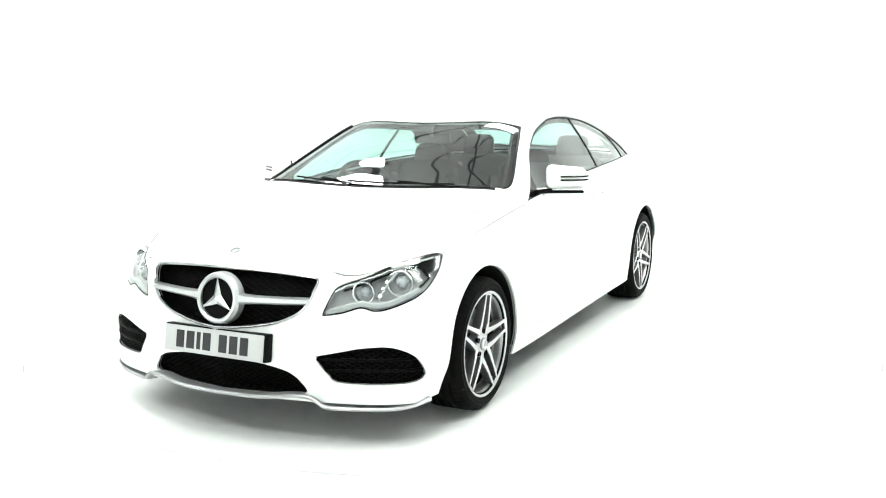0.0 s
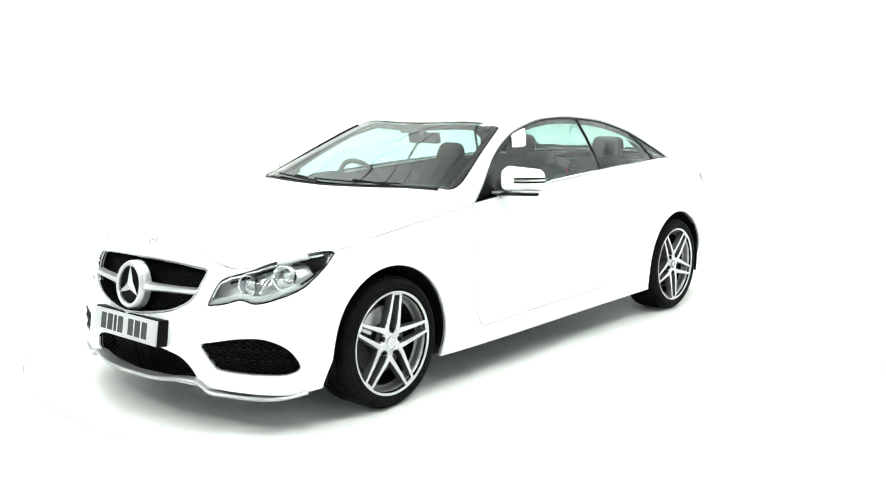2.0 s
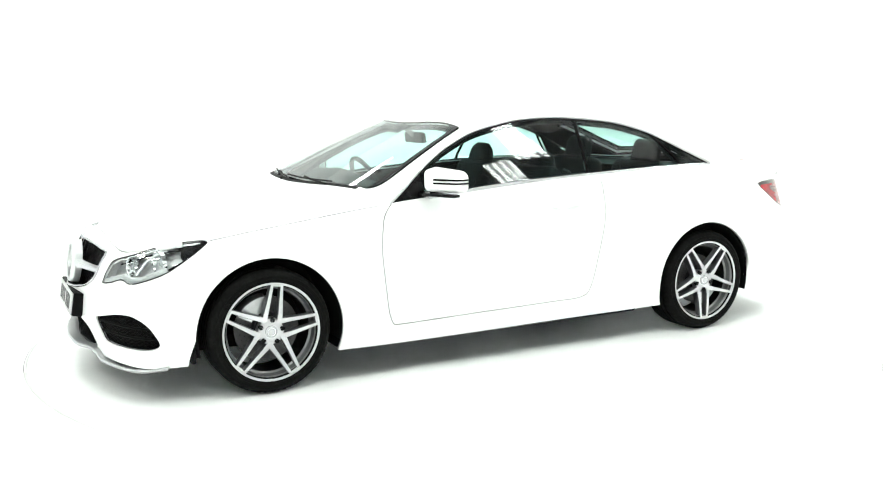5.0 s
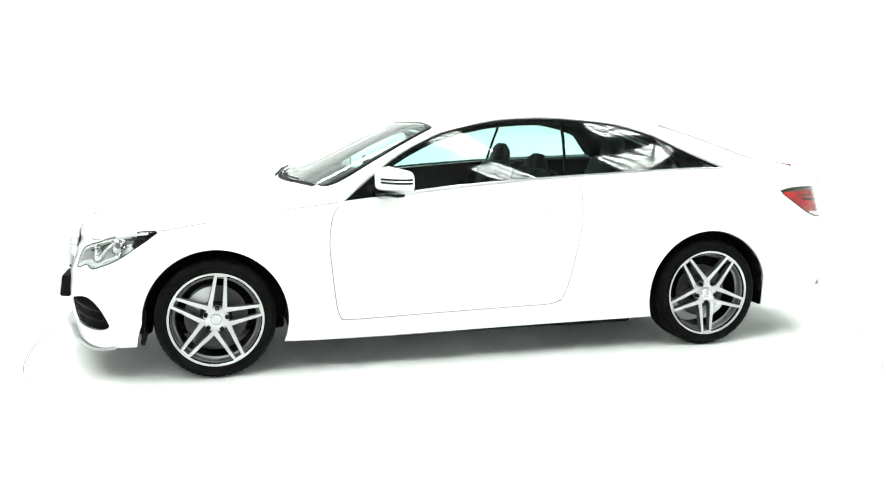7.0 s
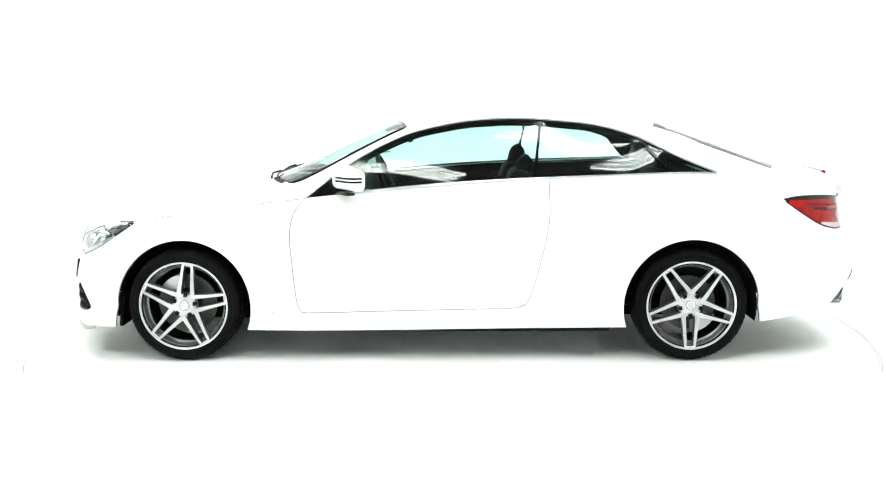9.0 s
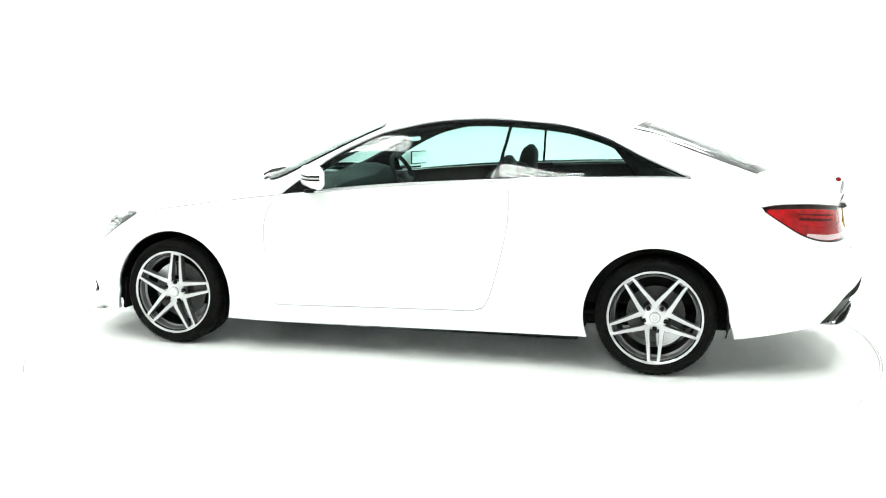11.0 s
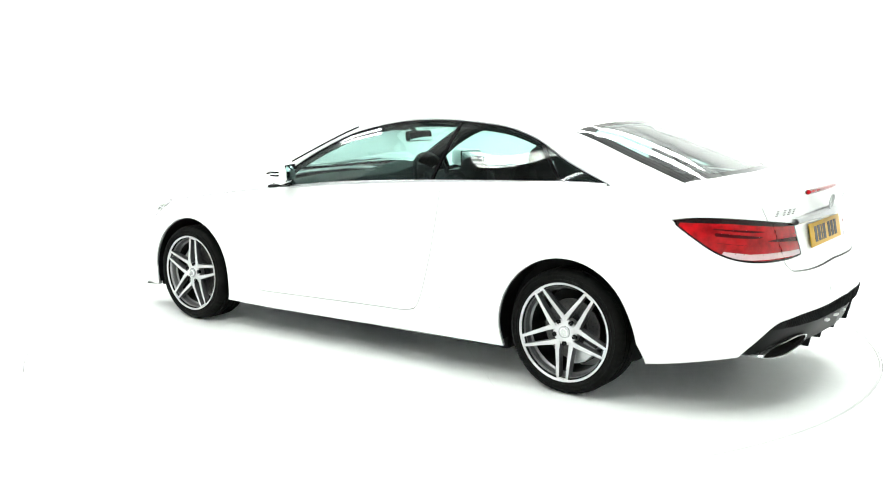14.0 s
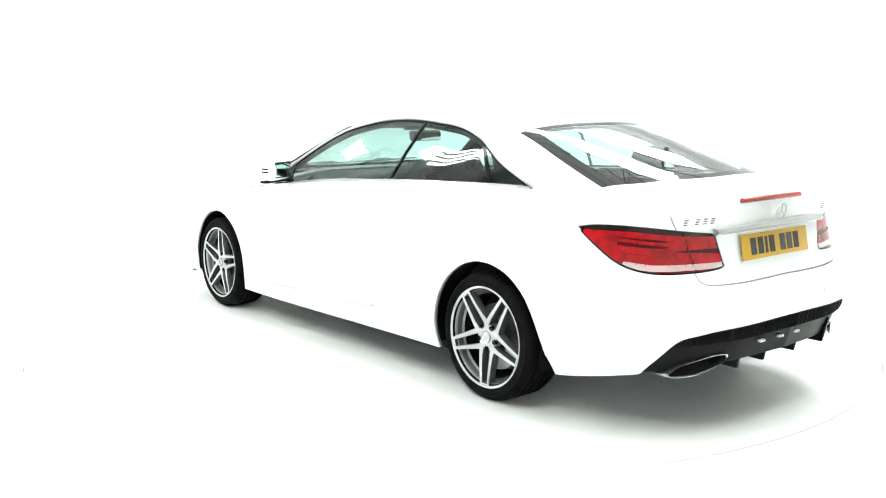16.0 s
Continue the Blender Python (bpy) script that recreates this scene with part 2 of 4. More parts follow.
def inside_distance(path, q):
    """Signed distance from a closed 2D outline: negative within."""
    best = line_distance(path, q, True)
    flag = np.zeros(len(q), bool)
    for s, e in zip(path, np.roll(path, -1, 0)):
        if s[1] != e[1]:
            flag ^= ((s[1] > q[:, 1]) != (e[1] > q[:, 1])) & (q[:, 0] < s[0] + (q[:, 1] - s[1]) / (e[1] - s[1]) * (e[0] - s[0]))
    return np.where(flag, -best, best)


def cut(mesh, f):
    """Cuts a mesh where the field f (one value a vertex) is nought: the part within (f < 0) and the part outside."""
    v, tri = mesh
    f = np.where(np.abs(f) < 1e-7, 1e-7, f)
    neg = (f < 0)[tri]
    count = neg.sum(1)
    inner, outer = [tri[count == 3]], [tri[count == 0]]
    extra, known, base = [], {}, len(v)
    add_in, add_out = [], []

    def mid(i, j):
        key = (min(i, j), max(i, j))
        if key not in known:
            k = f[i] / (f[i] - f[j])
            known[key] = base + len(extra)
            extra.append(v[i] + (v[j] - v[i]) * k)
        return known[key]

    for t, ng, c in zip(tri[(count > 0) & (count < 3)], neg[(count > 0) & (count < 3)], count[(count > 0) & (count < 3)]):
        k = int(np.argmax(ng == (c == 1)))
        a, b, e = int(t[k]), int(t[(k + 1) % 3]), int(t[(k + 2) % 3])
        ab, ae = mid(a, b), mid(a, e)
        one, two = (add_in, add_out) if c == 1 else (add_out, add_in)
        one.append((a, ab, ae))
        two += [(ab, b, e), (ab, e, ae)]
    v2 = np.vstack([v, np.array(extra).reshape(-1, 3)])

    def tidy(t):
        used, inv = np.unique(t, return_inverse=True)
        return v2[used], inv.reshape(-1, 3)

    return (tidy(np.vstack(inner + [np.array(add_in, int).reshape(-1, 3)])), tidy(np.vstack(outer + [np.array(add_out, int).reshape(-1, 3)])))


def studio():
    """A round white cove under a half grey, half white vault with added glow, ribs and light fixtures."""
    tagged(turned("floor", [(2.5125, FLOOR), (2.6, FLOOR), (4, FLOOR), (6, FLOOR), (7.6, FLOOR), (7.9, FLOOR), (8.2, .03), (8.5, .12), (8.75, .32), (8.87, .6), (8.9, .9)], FLOOR_PAINT, 128), "white painted studio floor curving up into the cove", "floor", kind="structure")
    tagged(turned("wall_cove", [(8.9, .9), (8.9, 5.05), (9.1, 5.05), (9.1, .88)], COVE_PAINT, 96), "plain white round cove wall", "wall", kind="structure")
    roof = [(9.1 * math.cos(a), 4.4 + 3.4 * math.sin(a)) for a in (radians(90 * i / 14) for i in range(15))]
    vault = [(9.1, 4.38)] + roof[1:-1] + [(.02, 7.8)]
    # both halves carry added glow; the white one is there to pale the glass
    tagged(turned("ceiling", vault, ROOF_GREY_GLOW, 48, 180, 180), "grey vaulted hall roof with an added faint glow", "ceiling", kind="structure")
    tagged(turned("ceiling_bright_half", vault, ROOF_WHITE_GLOW, 48, 180, 0), "added white glowing half of the vaulted roof, for pale glass reflections", "ceiling", kind="structure")
    for y in np.linspace(-6.82, 6.82, 23):
        bm = bmesh.new()
        reach = math.sqrt(8.7**2 - y * y)
        path = []
        for i in range(25):
            x = reach * math.cos(math.pi * i / 24)
            r = math.hypot(x, y)
            path.append((x, y, 4.28 + 3.35 * math.sqrt(max(0, 1 - (r / 9.1) ** 2))))
        tube(bm, path, .022, 6)
        tagged(part("roof_rib", bm, STEEL, None), "slim curved grey steel roof rib", "roof rib", "ribs of the roof", "structure")
    for x in (-4.5, 0, 4.5):
        bm = bmesh.new()
        reach = math.sqrt(8.6**2 - x * x)
        path = []
        for i in range(25):
            y = reach * math.cos(math.pi * i / 24)
            r = math.hypot(x, y)
            path.append((x, y, 4.2 + 3.35 * math.sqrt(max(0, 1 - (r / 9.1) ** 2))))
        tube(bm, path, .05, 6)
        tagged(part("roof_purlin", bm, STEEL, None), "grey steel purlin crossing the roof ribs", "roof beam", "purlins of the roof", "structure")
    bm = bmesh.new()
    box(bm, (1.40, .62, .05), pose(0, 0, .06), .01)
    first = thing("light_fixture", "grey ceiling light fixture with four glowing tubes", "lamp", "studio light fixtures")
    part("housing", bm, STEEL, first, "grey metal housing")
    for k in range(4):
        bm = bmesh.new()
        tube(bm, [(-.67, -.225 + .15 * k, -.02), (.67, -.225 + .15 * k, -.02)], .048, 10)
        part("tube_lamp", bm, TUBE, first, "glowing white tube")
    for s in (-1, 1):
        bm = bmesh.new()
        tube(bm, [(s * .6, 0, .06), (s * .6, 0, 1.2)], .012, 6)
        part("suspension_rod", bm, STEEL, first)
    # rows that run slantwise over the turntable
    # (-4.60, -4.40) and (-3.00, -5.60) are unseen extras that brighten the left floor
    spots = [(1.10, -1.90), (2.35, -3.05), (3.25, -.70), (4.00, -2.00), (4.50, 2.20), (-.75, -3.20), (-2.58, -1.38), (-1.60, -4.60), (-4.35, 1.15), (-5.60, -1.00), (-6.30, 3.60), (-2.35, 3.08), (.90, 3.25), (.10, .60), (-4.60, -4.40), (-3.00, -5.60), (2.20, 3.20), (3.40, 3.85), (2.70, 4.90), (3.90, 5.55)]
    for i, (x, y) in enumerate(spots):
        m = pose(x, y, 5.0, 0, 0, -32 if i < 16 else 28)
        if i:
            copy_thing(first, m)
        else:
            first.matrix_basis = m


def turntable():
    """The round platform flush with the floor, laid of eight sectors on a steel rim."""
    top = thing("turntable", "white round car turntable flush with the floor", "turntable")
    n = 8
    for k in range(n):
        vs, fs = [], []
        for i in range(17):
            a = radians(360 / n * (k + i / 16))
            ring = [(r * math.cos(a), r * math.sin(a), z) for r, z in ((.02, -.012), (.02, 0), (.9, 0), (1.75, 0), (2.493, 0), (2.497, -.004), (2.497, -.05))]
            if i in (0, 16):
                s = .0003 if i == 0 else -.0003
                ring = [(x - s * math.sin(a), y + s * math.cos(a), z) for x, y, z in ring]
            vs += ring
        for i in range(16):
            for j in range(6):
                fs.append((i * 7 + j, i * 7 + j + 1, i * 7 + j + 8, i * 7 + j + 7))
        under("floor_plate", mesh_of("floor_plate", vs, fs, FLOOR_PAINT, False), top)
    bm = bmesh.new()
    revolve(bm, [(2.4985, -.05), (2.4985, 0), (2.5100, 0), (2.5100, -.05)], 128, at=pose(0, 0, 0, 90))
    part("rim", bm, JOINT, top, "thin grey metal edge strip")
    bm = bmesh.new()
    revolve(bm, [(.01, -.03), (2.509, -.03)], 96, at=pose(0, 0, 0, 90))
    for v in bm.verts:
        v.co.z = -.03
    part("deck", bm, JOINT, top)
    return top


# ---- car: panels ----
def side_flip(mesh):
    return mesh[0] * [1, -1, 1], mesh[1][:, ::-1]


def whole(mesh):
    """The half mesh and its mirror image, joined along the middle."""
    v, t = mesh
    n = len(v)
    to = np.where(np.abs(v[:, 1]) < 1e-5, np.arange(n), np.arange(n) + n)
    return np.vstack([v, v * [1, -1, 1]]), np.vstack([t, to[t][:, ::-1]])


def normals(mesh):
    v, t = mesh
    n = np.cross(v[t[:, 1]] - v[t[:, 0]], v[t[:, 2]] - v[t[:, 0]])
    out = np.zeros_like(v)
    for k in range(3):
        np.add.at(out, t[:, k], n)
    return out / np.maximum(np.linalg.norm(out, axis=1), 1e-12)[:, None]


def outward(mesh):
    v, t = mesh
    n = normals(mesh)
    return mesh if (n * (v - [0, 0, .5])).sum() > 0 else (v, t[:, ::-1])


def rim_edges(mesh):
    """The open edges of a mesh, those on its middle line left out."""
    v, t = mesh
    e = np.vstack([t[:, [0, 1]], t[:, [1, 2]], t[:, [2, 0]]])
    key = np.sort(e, 1)
    _, first, count = np.unique(key, axis=0, return_index=True, return_counts=True)
    e = e[first[count == 1]]
    return e[~((np.abs(v[e[:, 0], 1]) < 1e-5) & (np.abs(v[e[:, 1], 1]) < 1e-5))]


def panel(mesh, depth=.012, back=False, push=0.0):
    """A sheet with turned-in edges; back: with a closed inner face too; push: moved outwards."""
    v, t = mesh
    n = normals(mesh)
    v = v + n * push
    e = rim_edges(mesh)
    a = len(v)
    rim = np.vstack([v[e[:, 0]], v[e[:, 1]], v[e[:, 1]] - n[e[:, 1]] * depth, v[e[:, 0]] - n[e[:, 0]] * depth])
    m = len(e)
    i = np.arange(m)
    faces = [tuple(f) for f in t] + [tuple(f) for f in np.stack([i + a + m, i + a, i + a + 3 * m, i + a + 2 * m], 1)]
    v = np.vstack([v, rim])
    if back:
        faces += [tuple(f) for f in (t[:, ::-1] + len(v))]
        v = np.vstack([v, mesh[0] + n * (push - depth)])
    return v, faces


def field(outline2d, coords):
    return inside_distance(outline2d, coords)


def xz(v):
    return v[:, [0, 2]]


def yz(v):
    return v[:, [1, 2]]


def xy(v):
    return v[:, [0, 1]]


def nose(v):
    """Coordinates that unroll the front corner: across and up."""
    return np.stack([v[:, 1] - v[:, 0], v[:, 2]], 1)


def tail(v):
    return np.stack([v[:, 1] + v[:, 0], v[:, 2]], 1)


CABIN_HOLE = outline([(.955, -.2), (.955, 0), (.935, .33), (.88, .575), (.80, .725), (.70, .782), (-.4, .78), (-1.0, .75), (-1.5, .685), (-1.83, .62), (-1.93, .45), (-1.97, .15), (-1.975, 0), (-1.975, -.2)], sharp=(0, 13))
BONNET = outline([(2.056, -.2), (2.056, 0), (2.04, .25), (2.026, .435), (1.99, .545), (1.90, .642), (1.80, .70), (1.668, .776), (1.458, .797), (1.143, .809), (.86, .812), (.74, .80), (.60, .70), (.60, -.2)], sharp=(0, 11, 12, 13))
GRILLE = outline([(-.2, .724), (0, .724), (.2, .719), (.40, .705), (.432, .69), (.426, .655), (.405, .597), (.352, .548), (.256, .512), (.11, .489), (0, .485), (-.2, .485)], sharp=(0, 11))
HEADLAMP = outline([(-1.628, .553), (-1.565, .635), (-1.512, .672), (-1.36, .702), (-1.245, .729), (-1.092, .756), (-.895, .773), (-.85, .763), (-.92, .703), (-1.047, .632), (-1.219, .587), (-1.33, .572), (-1.412, .586), (-1.52, .565)], sharp=(0, 7))
FOG = outline([(-1.685, .389), (-1.546, .411), (-1.42, .428), (-1.265, .43), (-1.127, .39), (-1.056, .316), (-1.096, .285), (-1.244, .276), (-1.54, .279), (-1.61, .313)], sharp=(0,))
INTAKE = outline([(-.2, .372), (0, .372), (.26, .336), (.355, .305), (.412, .24), (.38, .214), (.2, .207), (0, .205), (-.2, .205)], sharp=(0, 4, 5, 8))
TAILLAMP = outline([(-1.072, .884), (-1.206, .898), (-1.397, .898), (-1.621, .885), (-1.888, .860), (-1.955, .718), (-1.792, .710), (-1.49, .713), (-1.318, .744), (-1.185, .81)], sharp=(0, 4, 5))
BOOT = outline([(.0, .653), (.225, .651), (.47, .656), (.528, .672), (.545, .726), (.589, .882), (.60, .93), (.61, 1.2), (-.2, 1.2), (-.2, .653)], sharp=(6, 7, 8, 9))
DIFFUSER = outline([(0, .49), (.41, .475), (.57, .459), (.655, .435), (.705, .35), (.728, .285), (.75, .1), (-.2, .1), (-.2, .49)], sharp=(5, 6, 7, 8))
DOOR = outline([(.70, .91), (.765, .83), (.79, .70), (.78, .54), (.76, .35), (.735, .287), (.69, .279), (.22, .29), (-.24, .30), (-.44, .308), (-.505, .36), (-.56, .54), (-.60, .72), (-.612, .86), (-.60, 1.2), (.70, 1.2)], sharp=(0, 14, 15))
FRONT_BUMPER = np.array([(1.685, 0), (1.685, .5), (1.725, .70), (1.60, .80), (2.6, .80), (2.6, 0)])
REAR_BUMPER = np.array([(-1.70, 0), (-1.70, .5), (-1.82, .655), (-2.10, .672), (-2.36, .655), (-2.6, .650), (-2.6, 0)])
SIDE_GLASS = outline([(.72, .895), (.531, 1.041), (.381, 1.138), (.227, 1.213), (.103, 1.257), (-.086, 1.297), (-.244, 1.316), (-.464, 1.322), (-.714, 1.306), (-.899, 1.282), (-1.077, 1.232), (-1.193, 1.180), (-1.314, 1.120), (-1.532, 1.026), (-1.5, .9), (.72, .8)], sharp=(0, 13, 14, 15))
SCREEN = outline([(.965, -.2), (.965, 0), (.945, .33), (.89, .58), (.81, .728), (.71, .729), (.45, .648), (.28, .595), (.165, .555), (.195, .42), (.25, .2), (.265, 0), (.265, -.2)], sharp=(0, 4, 8, 12))
TRAY = outline([(.992, -.2), (.992, 0), (.972, .33), (.917, .58), (.86, .70), (.83, .69), (.89, .58), (.945, .33), (.965, 0), (.965, -.2)], sharp=(0, 4, 5, 9))
REAR_GLASS = outline([(-1.29, -.2), (-1.29, 0), (-1.272, .25), (-1.218, .507), (-1.574, .575), (-1.856, .618), (-1.925, .44), (-1.952, .15), (-1.956, 0), (-1.955, -.2)], sharp=(0, 3, 5, 9))


def both(name, mesh, mat, parent, depth=.012, label="", back=False, push=0.0):
    """The same panel on the left and on the right."""
    return [under(name, mesh_of(name, *panel(m, depth, back, push), mat), parent, label) for m in (mesh, side_flip(mesh))]


def middle(name, mesh, mat, parent, depth=.012, label="", back=False, push=0.0):
    return under(name, mesh_of(name, *panel(whole(mesh), depth, back, push), mat), parent, label)


def split(mesh, shape, coords, width=.0035, where=None):
    """A panel within the outline, and the rest, with a gap between them."""
    def f(m, shift):
        d = field(shape, coords(m[0])) + shift
        return d if where is None else np.maximum(d, where(m[0]))
    inner, _ = cut(mesh, f(mesh, width / 2))
    _, rest = cut(mesh, f(mesh, -width / 2))
    return inner, rest


def car_body(car):
    low = outward(lower_body())
    _, low = cut(low, np.maximum(field(CABIN_HOLE, xy(low[0])), .70 - low[0][:, 2]))
    for x, r in ((1.378, .366), (-1.38, .366)):
        _, low = cut(low, np.hypot(low[0][:, 0] - x, low[0][:, 2] - .312) - r - np.where(np.abs(low[0][:, 0]) > 1.38, .42, 0) * np.clip(.31 - low[0][:, 2], 0, 1))
    front = lambda v: 1.4 - v[:, 0]
    rear = lambda v: v[:, 0] + 1.5
    made = {}
    made["headlamp"], low = split(low, HEADLAMP, nose, .004, front)
    made["grille"], low = split(low, GRILLE, yz, 0, front)
    made["fog"], low = split(low, FOG, nose, 0, front)
    made["intake"], low = split(low, INTAKE, yz, 0, front)
    made["taillamp"], low = split(low, TAILLAMP, tail, .004, rear)
    made["diffuser"], low = split(low, DIFFUSER, yz, .002, rear)
    shell = low
    bonnet, low = split(low, BONNET, xy, .003, lambda v: .66 - v[:, 2])
    boot, low = split(low, BOOT, yz, .0055, lambda v: v[:, 0] + 1.9)
    door, low = split(low, DOOR, xz, .0045, lambda v: .5 - v[:, 1])
    bumper_f, low = split(low, FRONT_BUMPER, xz, .0006)
    bumper_r, low = split(low, REAR_BUMPER, xz, .0006)
    for path in (np.array([(-.50, .343), (-.8, .349), (-1.04, .355)]), np.array([(1.04, .285), (.9, .282), (.79, .280)])):
        _, low = cut(low, np.maximum(line_distance(path, xz(low[0])) - .0014, .5 - low[0][:, 1]))
    # added sheet just under the panels: its grey gives the gaps their shade
    both("gap_shade_sheet", shell, GAP, car, .004, "added grey sheet that puts shade into the panel gaps", push=-.016)
    fender, low = cut(low, .756 - low[0][:, 0])
    middle("bonnet", bonnet, PAINT, car)
    # added grey line on the crease, drawn for the shade of the bonnet gap
    line = hermite(np.arange(12), np.array(CREASE, float), np.linspace(3.02, 4.96, 40))
    for s in (1, -1):
        bm = bmesh.new()
        tube(bm, [(x, s * (y - .0005), z + .0005) for x, y, z in line], .0022, 5)
        part("bonnet_gap_line", bm, GAP, car, "thin grey line along the bonnet edge, standing for the gap's shade")
    middle("boot_lid", boot, PAINT, car)
    middle("front_bumper", bumper_f, PAINT, car, .009)
    middle("rear_bumper", bumper_r, PAINT, car, .009)
    both("fender", fender, PAINT, car, .009)
    both("rear_quarter", low, PAINT, car, .009)
    made["door"] = door
    return made


def upper_shell(car):
    up = outward(upper_body())
    side, up = split(up, SIDE_GLASS, xz, 0)
    screen, up = split(up, SCREEN, xy, .002)
    tray, up = split(up, TRAY, xy, 0)
    middle("scuttle_tray", tray, PLASTIC, car, .01, "black plastic tray under the windscreen", push=-.004)
    back, up = split(up, REAR_GLASS, xy, .002, lambda v: v[:, 0] + 1.0)
    middle("roof", up, PAINT, car, .02)
    middle("headlining", up, LINING, car, .01, "dark fabric lining of the roof and pillars", push=-.024)
    side_band = .011 + .019 * np.clip((screen[0][:, 1] - .46) / .06, 0, 1) * np.clip((.80 - screen[0][:, 0]) / .05, 0, 1)
    inner, rim = cut(screen, field(SCREEN, xy(screen[0])) + side_band)
    middle("windscreen", inner, WINDOW, car, .004, "clear green-tinted windscreen", push=-.003)
    middle("windscreen_border", rim, FRIT, car, .004, "black border of the windscreen", push=-.002)
    lip = [p for p in SCREEN if p[1] > .556 and p[0] < .80]
    for s in (1, -1):
        bm = bmesh.new()
        path = []
        for x, y in lip:
            k = math.sqrt(max(0, 1 - (y / float(BELT_WIDTH(x))) ** float(BULGE(x))))
            path.append((x, s * y, float(BELT(x)) + k * float(ROOF(x) - BELT(x)) + .002))
        tube(bm, path, .0075, 6)
        part("windscreen_lip", bm, SEAL, car, "black rubber lip along the windscreen pillar")
    edge, _ = cut(screen, np.maximum(-.045 - field(SCREEN, xy(screen[0])), screen[0][:, 0] - .74))
    middle("screen_pillar_lining", edge, LINING, car, .004, "dark lining along the windscreen pillars", push=-.03)
    side_band = .035 + .035 * np.clip((back[0][:, 1] - .36) / .08, 0, 1)
    inner, rim = cut(back, field(REAR_GLASS, xy(back[0])) + side_band)
    middle("rear_window", inner, WINDOW, car, .004, "green-tinted rear window", push=-.003)
    middle("rear_window_border", rim, FRIT, car, .004, "black border of the rear window", push=-.002)
    # side glazing: pillar strip, triangle at the back, panes, seal
    pillar = np.array([(-.58, 1.34), (-.577, 1.30), (-.531, 1.00), (-.52, .92)])
    divide = np.array([(-1.07, 1.258), (-1.10, 1.225), (-1.273, 1.03), (-1.34, .954)])
    sail = np.array([(.80, .80), (.80, 1.1), (.52, 1.1), (.515, 1.0), (.50, .80)])
    inner, seal = cut(side, np.maximum(field(SIDE_GLASS, xz(side[0])) + .014, BELT(side[0][:, 0]) + .022 - side[0][:, 2]))
    post, inner = cut(inner, line_distance(pillar, xz(inner[0])) - .008)
    bar, inner = cut(inner, line_distance(divide, xz(inner[0])) - .008)
    corner, inner = cut(inner, field(sail, xz(inner[0])))
    door_pane, rest = cut(inner, -.55 - .15 * (1.15 - inner[0][:, 2]) * -1 - inner[0][:, 0])
    quarter, rest = cut(rest, rest[0][:, 0] + 1.2065 - .887 * (rest[0][:, 2] - 1.105))
    both("door_window", door_pane, WINDOW, car, .004, "green-tinted door window, closed", push=-.004)
    both("rear_side_window", rest, WINDOW, car, .004, "green-tinted rear side window, closed", push=-.004)
    both("quarter_window", quarter, WINDOW, car, .004, "small dark triangular quarter window", push=-.004)
    both("pillar_lining", quarter, LINING, car, .004, "dark pillar lining behind the quarter window", push=-.05)
    rail, _ = cut(side, np.maximum(-.024 - field(SIDE_GLASS, xz(side[0])), BELT(side[0][:, 0]) + .07 - side[0][:, 2]))
    both("roof_rail_lining", rail, LINING, car, .004, "dark lining along the roof rail", push=-.03)
    both("window_seal", seal, SEAL, car, .012, "black rubber seal round the side windows", push=-.001)
    both("centre_pillar_strip", post, GLOSS_BLACK, car, .012)
    both("quarter_bar", bar, GLOSS_BLACK, car, .012)
    both("mirror_sail", corner, GLOSS_BLACK, car, .012, "black triangle at the mirror foot")
    # bright strip that frames the side windows
    loop = np.array([p for p in SIDE_GLASS if p[1] > BELT(p[0]) + .012])
    for s in (1, -1):
        bm = bmesh.new()
        path = []
        for x, z in loop:
            k = np.clip((z - BELT(x)) / (ROOF(x) - BELT(x)), 0, 1)
            path.append((x, s * (BELT_WIDTH(x) * (1 - k**2) ** (1 / BULGE(x)) + .001), z))
        tube(bm, path, .0078, 6)
        part("window_trim", bm, BRIGHT, car, "satin bright strip over the side windows")
        bm = bmesh.new()
        tube(bm, [(x, s * (BELT_WIDTH(x) + .006), BELT(x) + .012) for x in np.linspace(.50, -1.52, 40)], .0095, 8, flat=.6)
        part("belt_trim", bm, SATIN, car, "satin bright strip under the side windows")


def arches(car):
    """Dark liners inside the wheel arches, and the floor pan."""
    for x in (1.37, -1.375):
        for s in (1, -1):
            bm = bmesh.new()
            prof = [(.362, s * .868), (.374, s * .82), (.372, s * .50), (.05, s * .46)]
            revolve(bm, prof, 30, at=pose(x, 0, .312) @ pose(0, 0, 0, 0, 14), span=208)
            part("arch_liner", bm, PLASTIC, car, "black moulded wheel arch liner")
    for s in (1, -1):
        bm = bmesh.new()
        box(bm, (.022, .23, .19), pose(1.738, s * .715, .285, 0, -6), .008)
        part("arch_flap", bm, PLASTIC, car, "black plastic flap ahead of the wheel")
    bm = bmesh.new()
    box(bm, (1.95, 1.46, .09), pose(0, 0, .180), .02)
    box(bm, (.70, .86, .08), pose(1.36, 0, .185), .02)
    box(bm, (.30, 1.3, .04), pose(1.86, 0, .225), .02)
    box(bm, (.80, .86, .10), pose(-1.37, 0, .21), .02)
    box(bm, (.40, 1.1, .05), pose(-1.98, 0, .34), .02)
    part("underbody", bm, PLASTIC, car, "black floor pan")


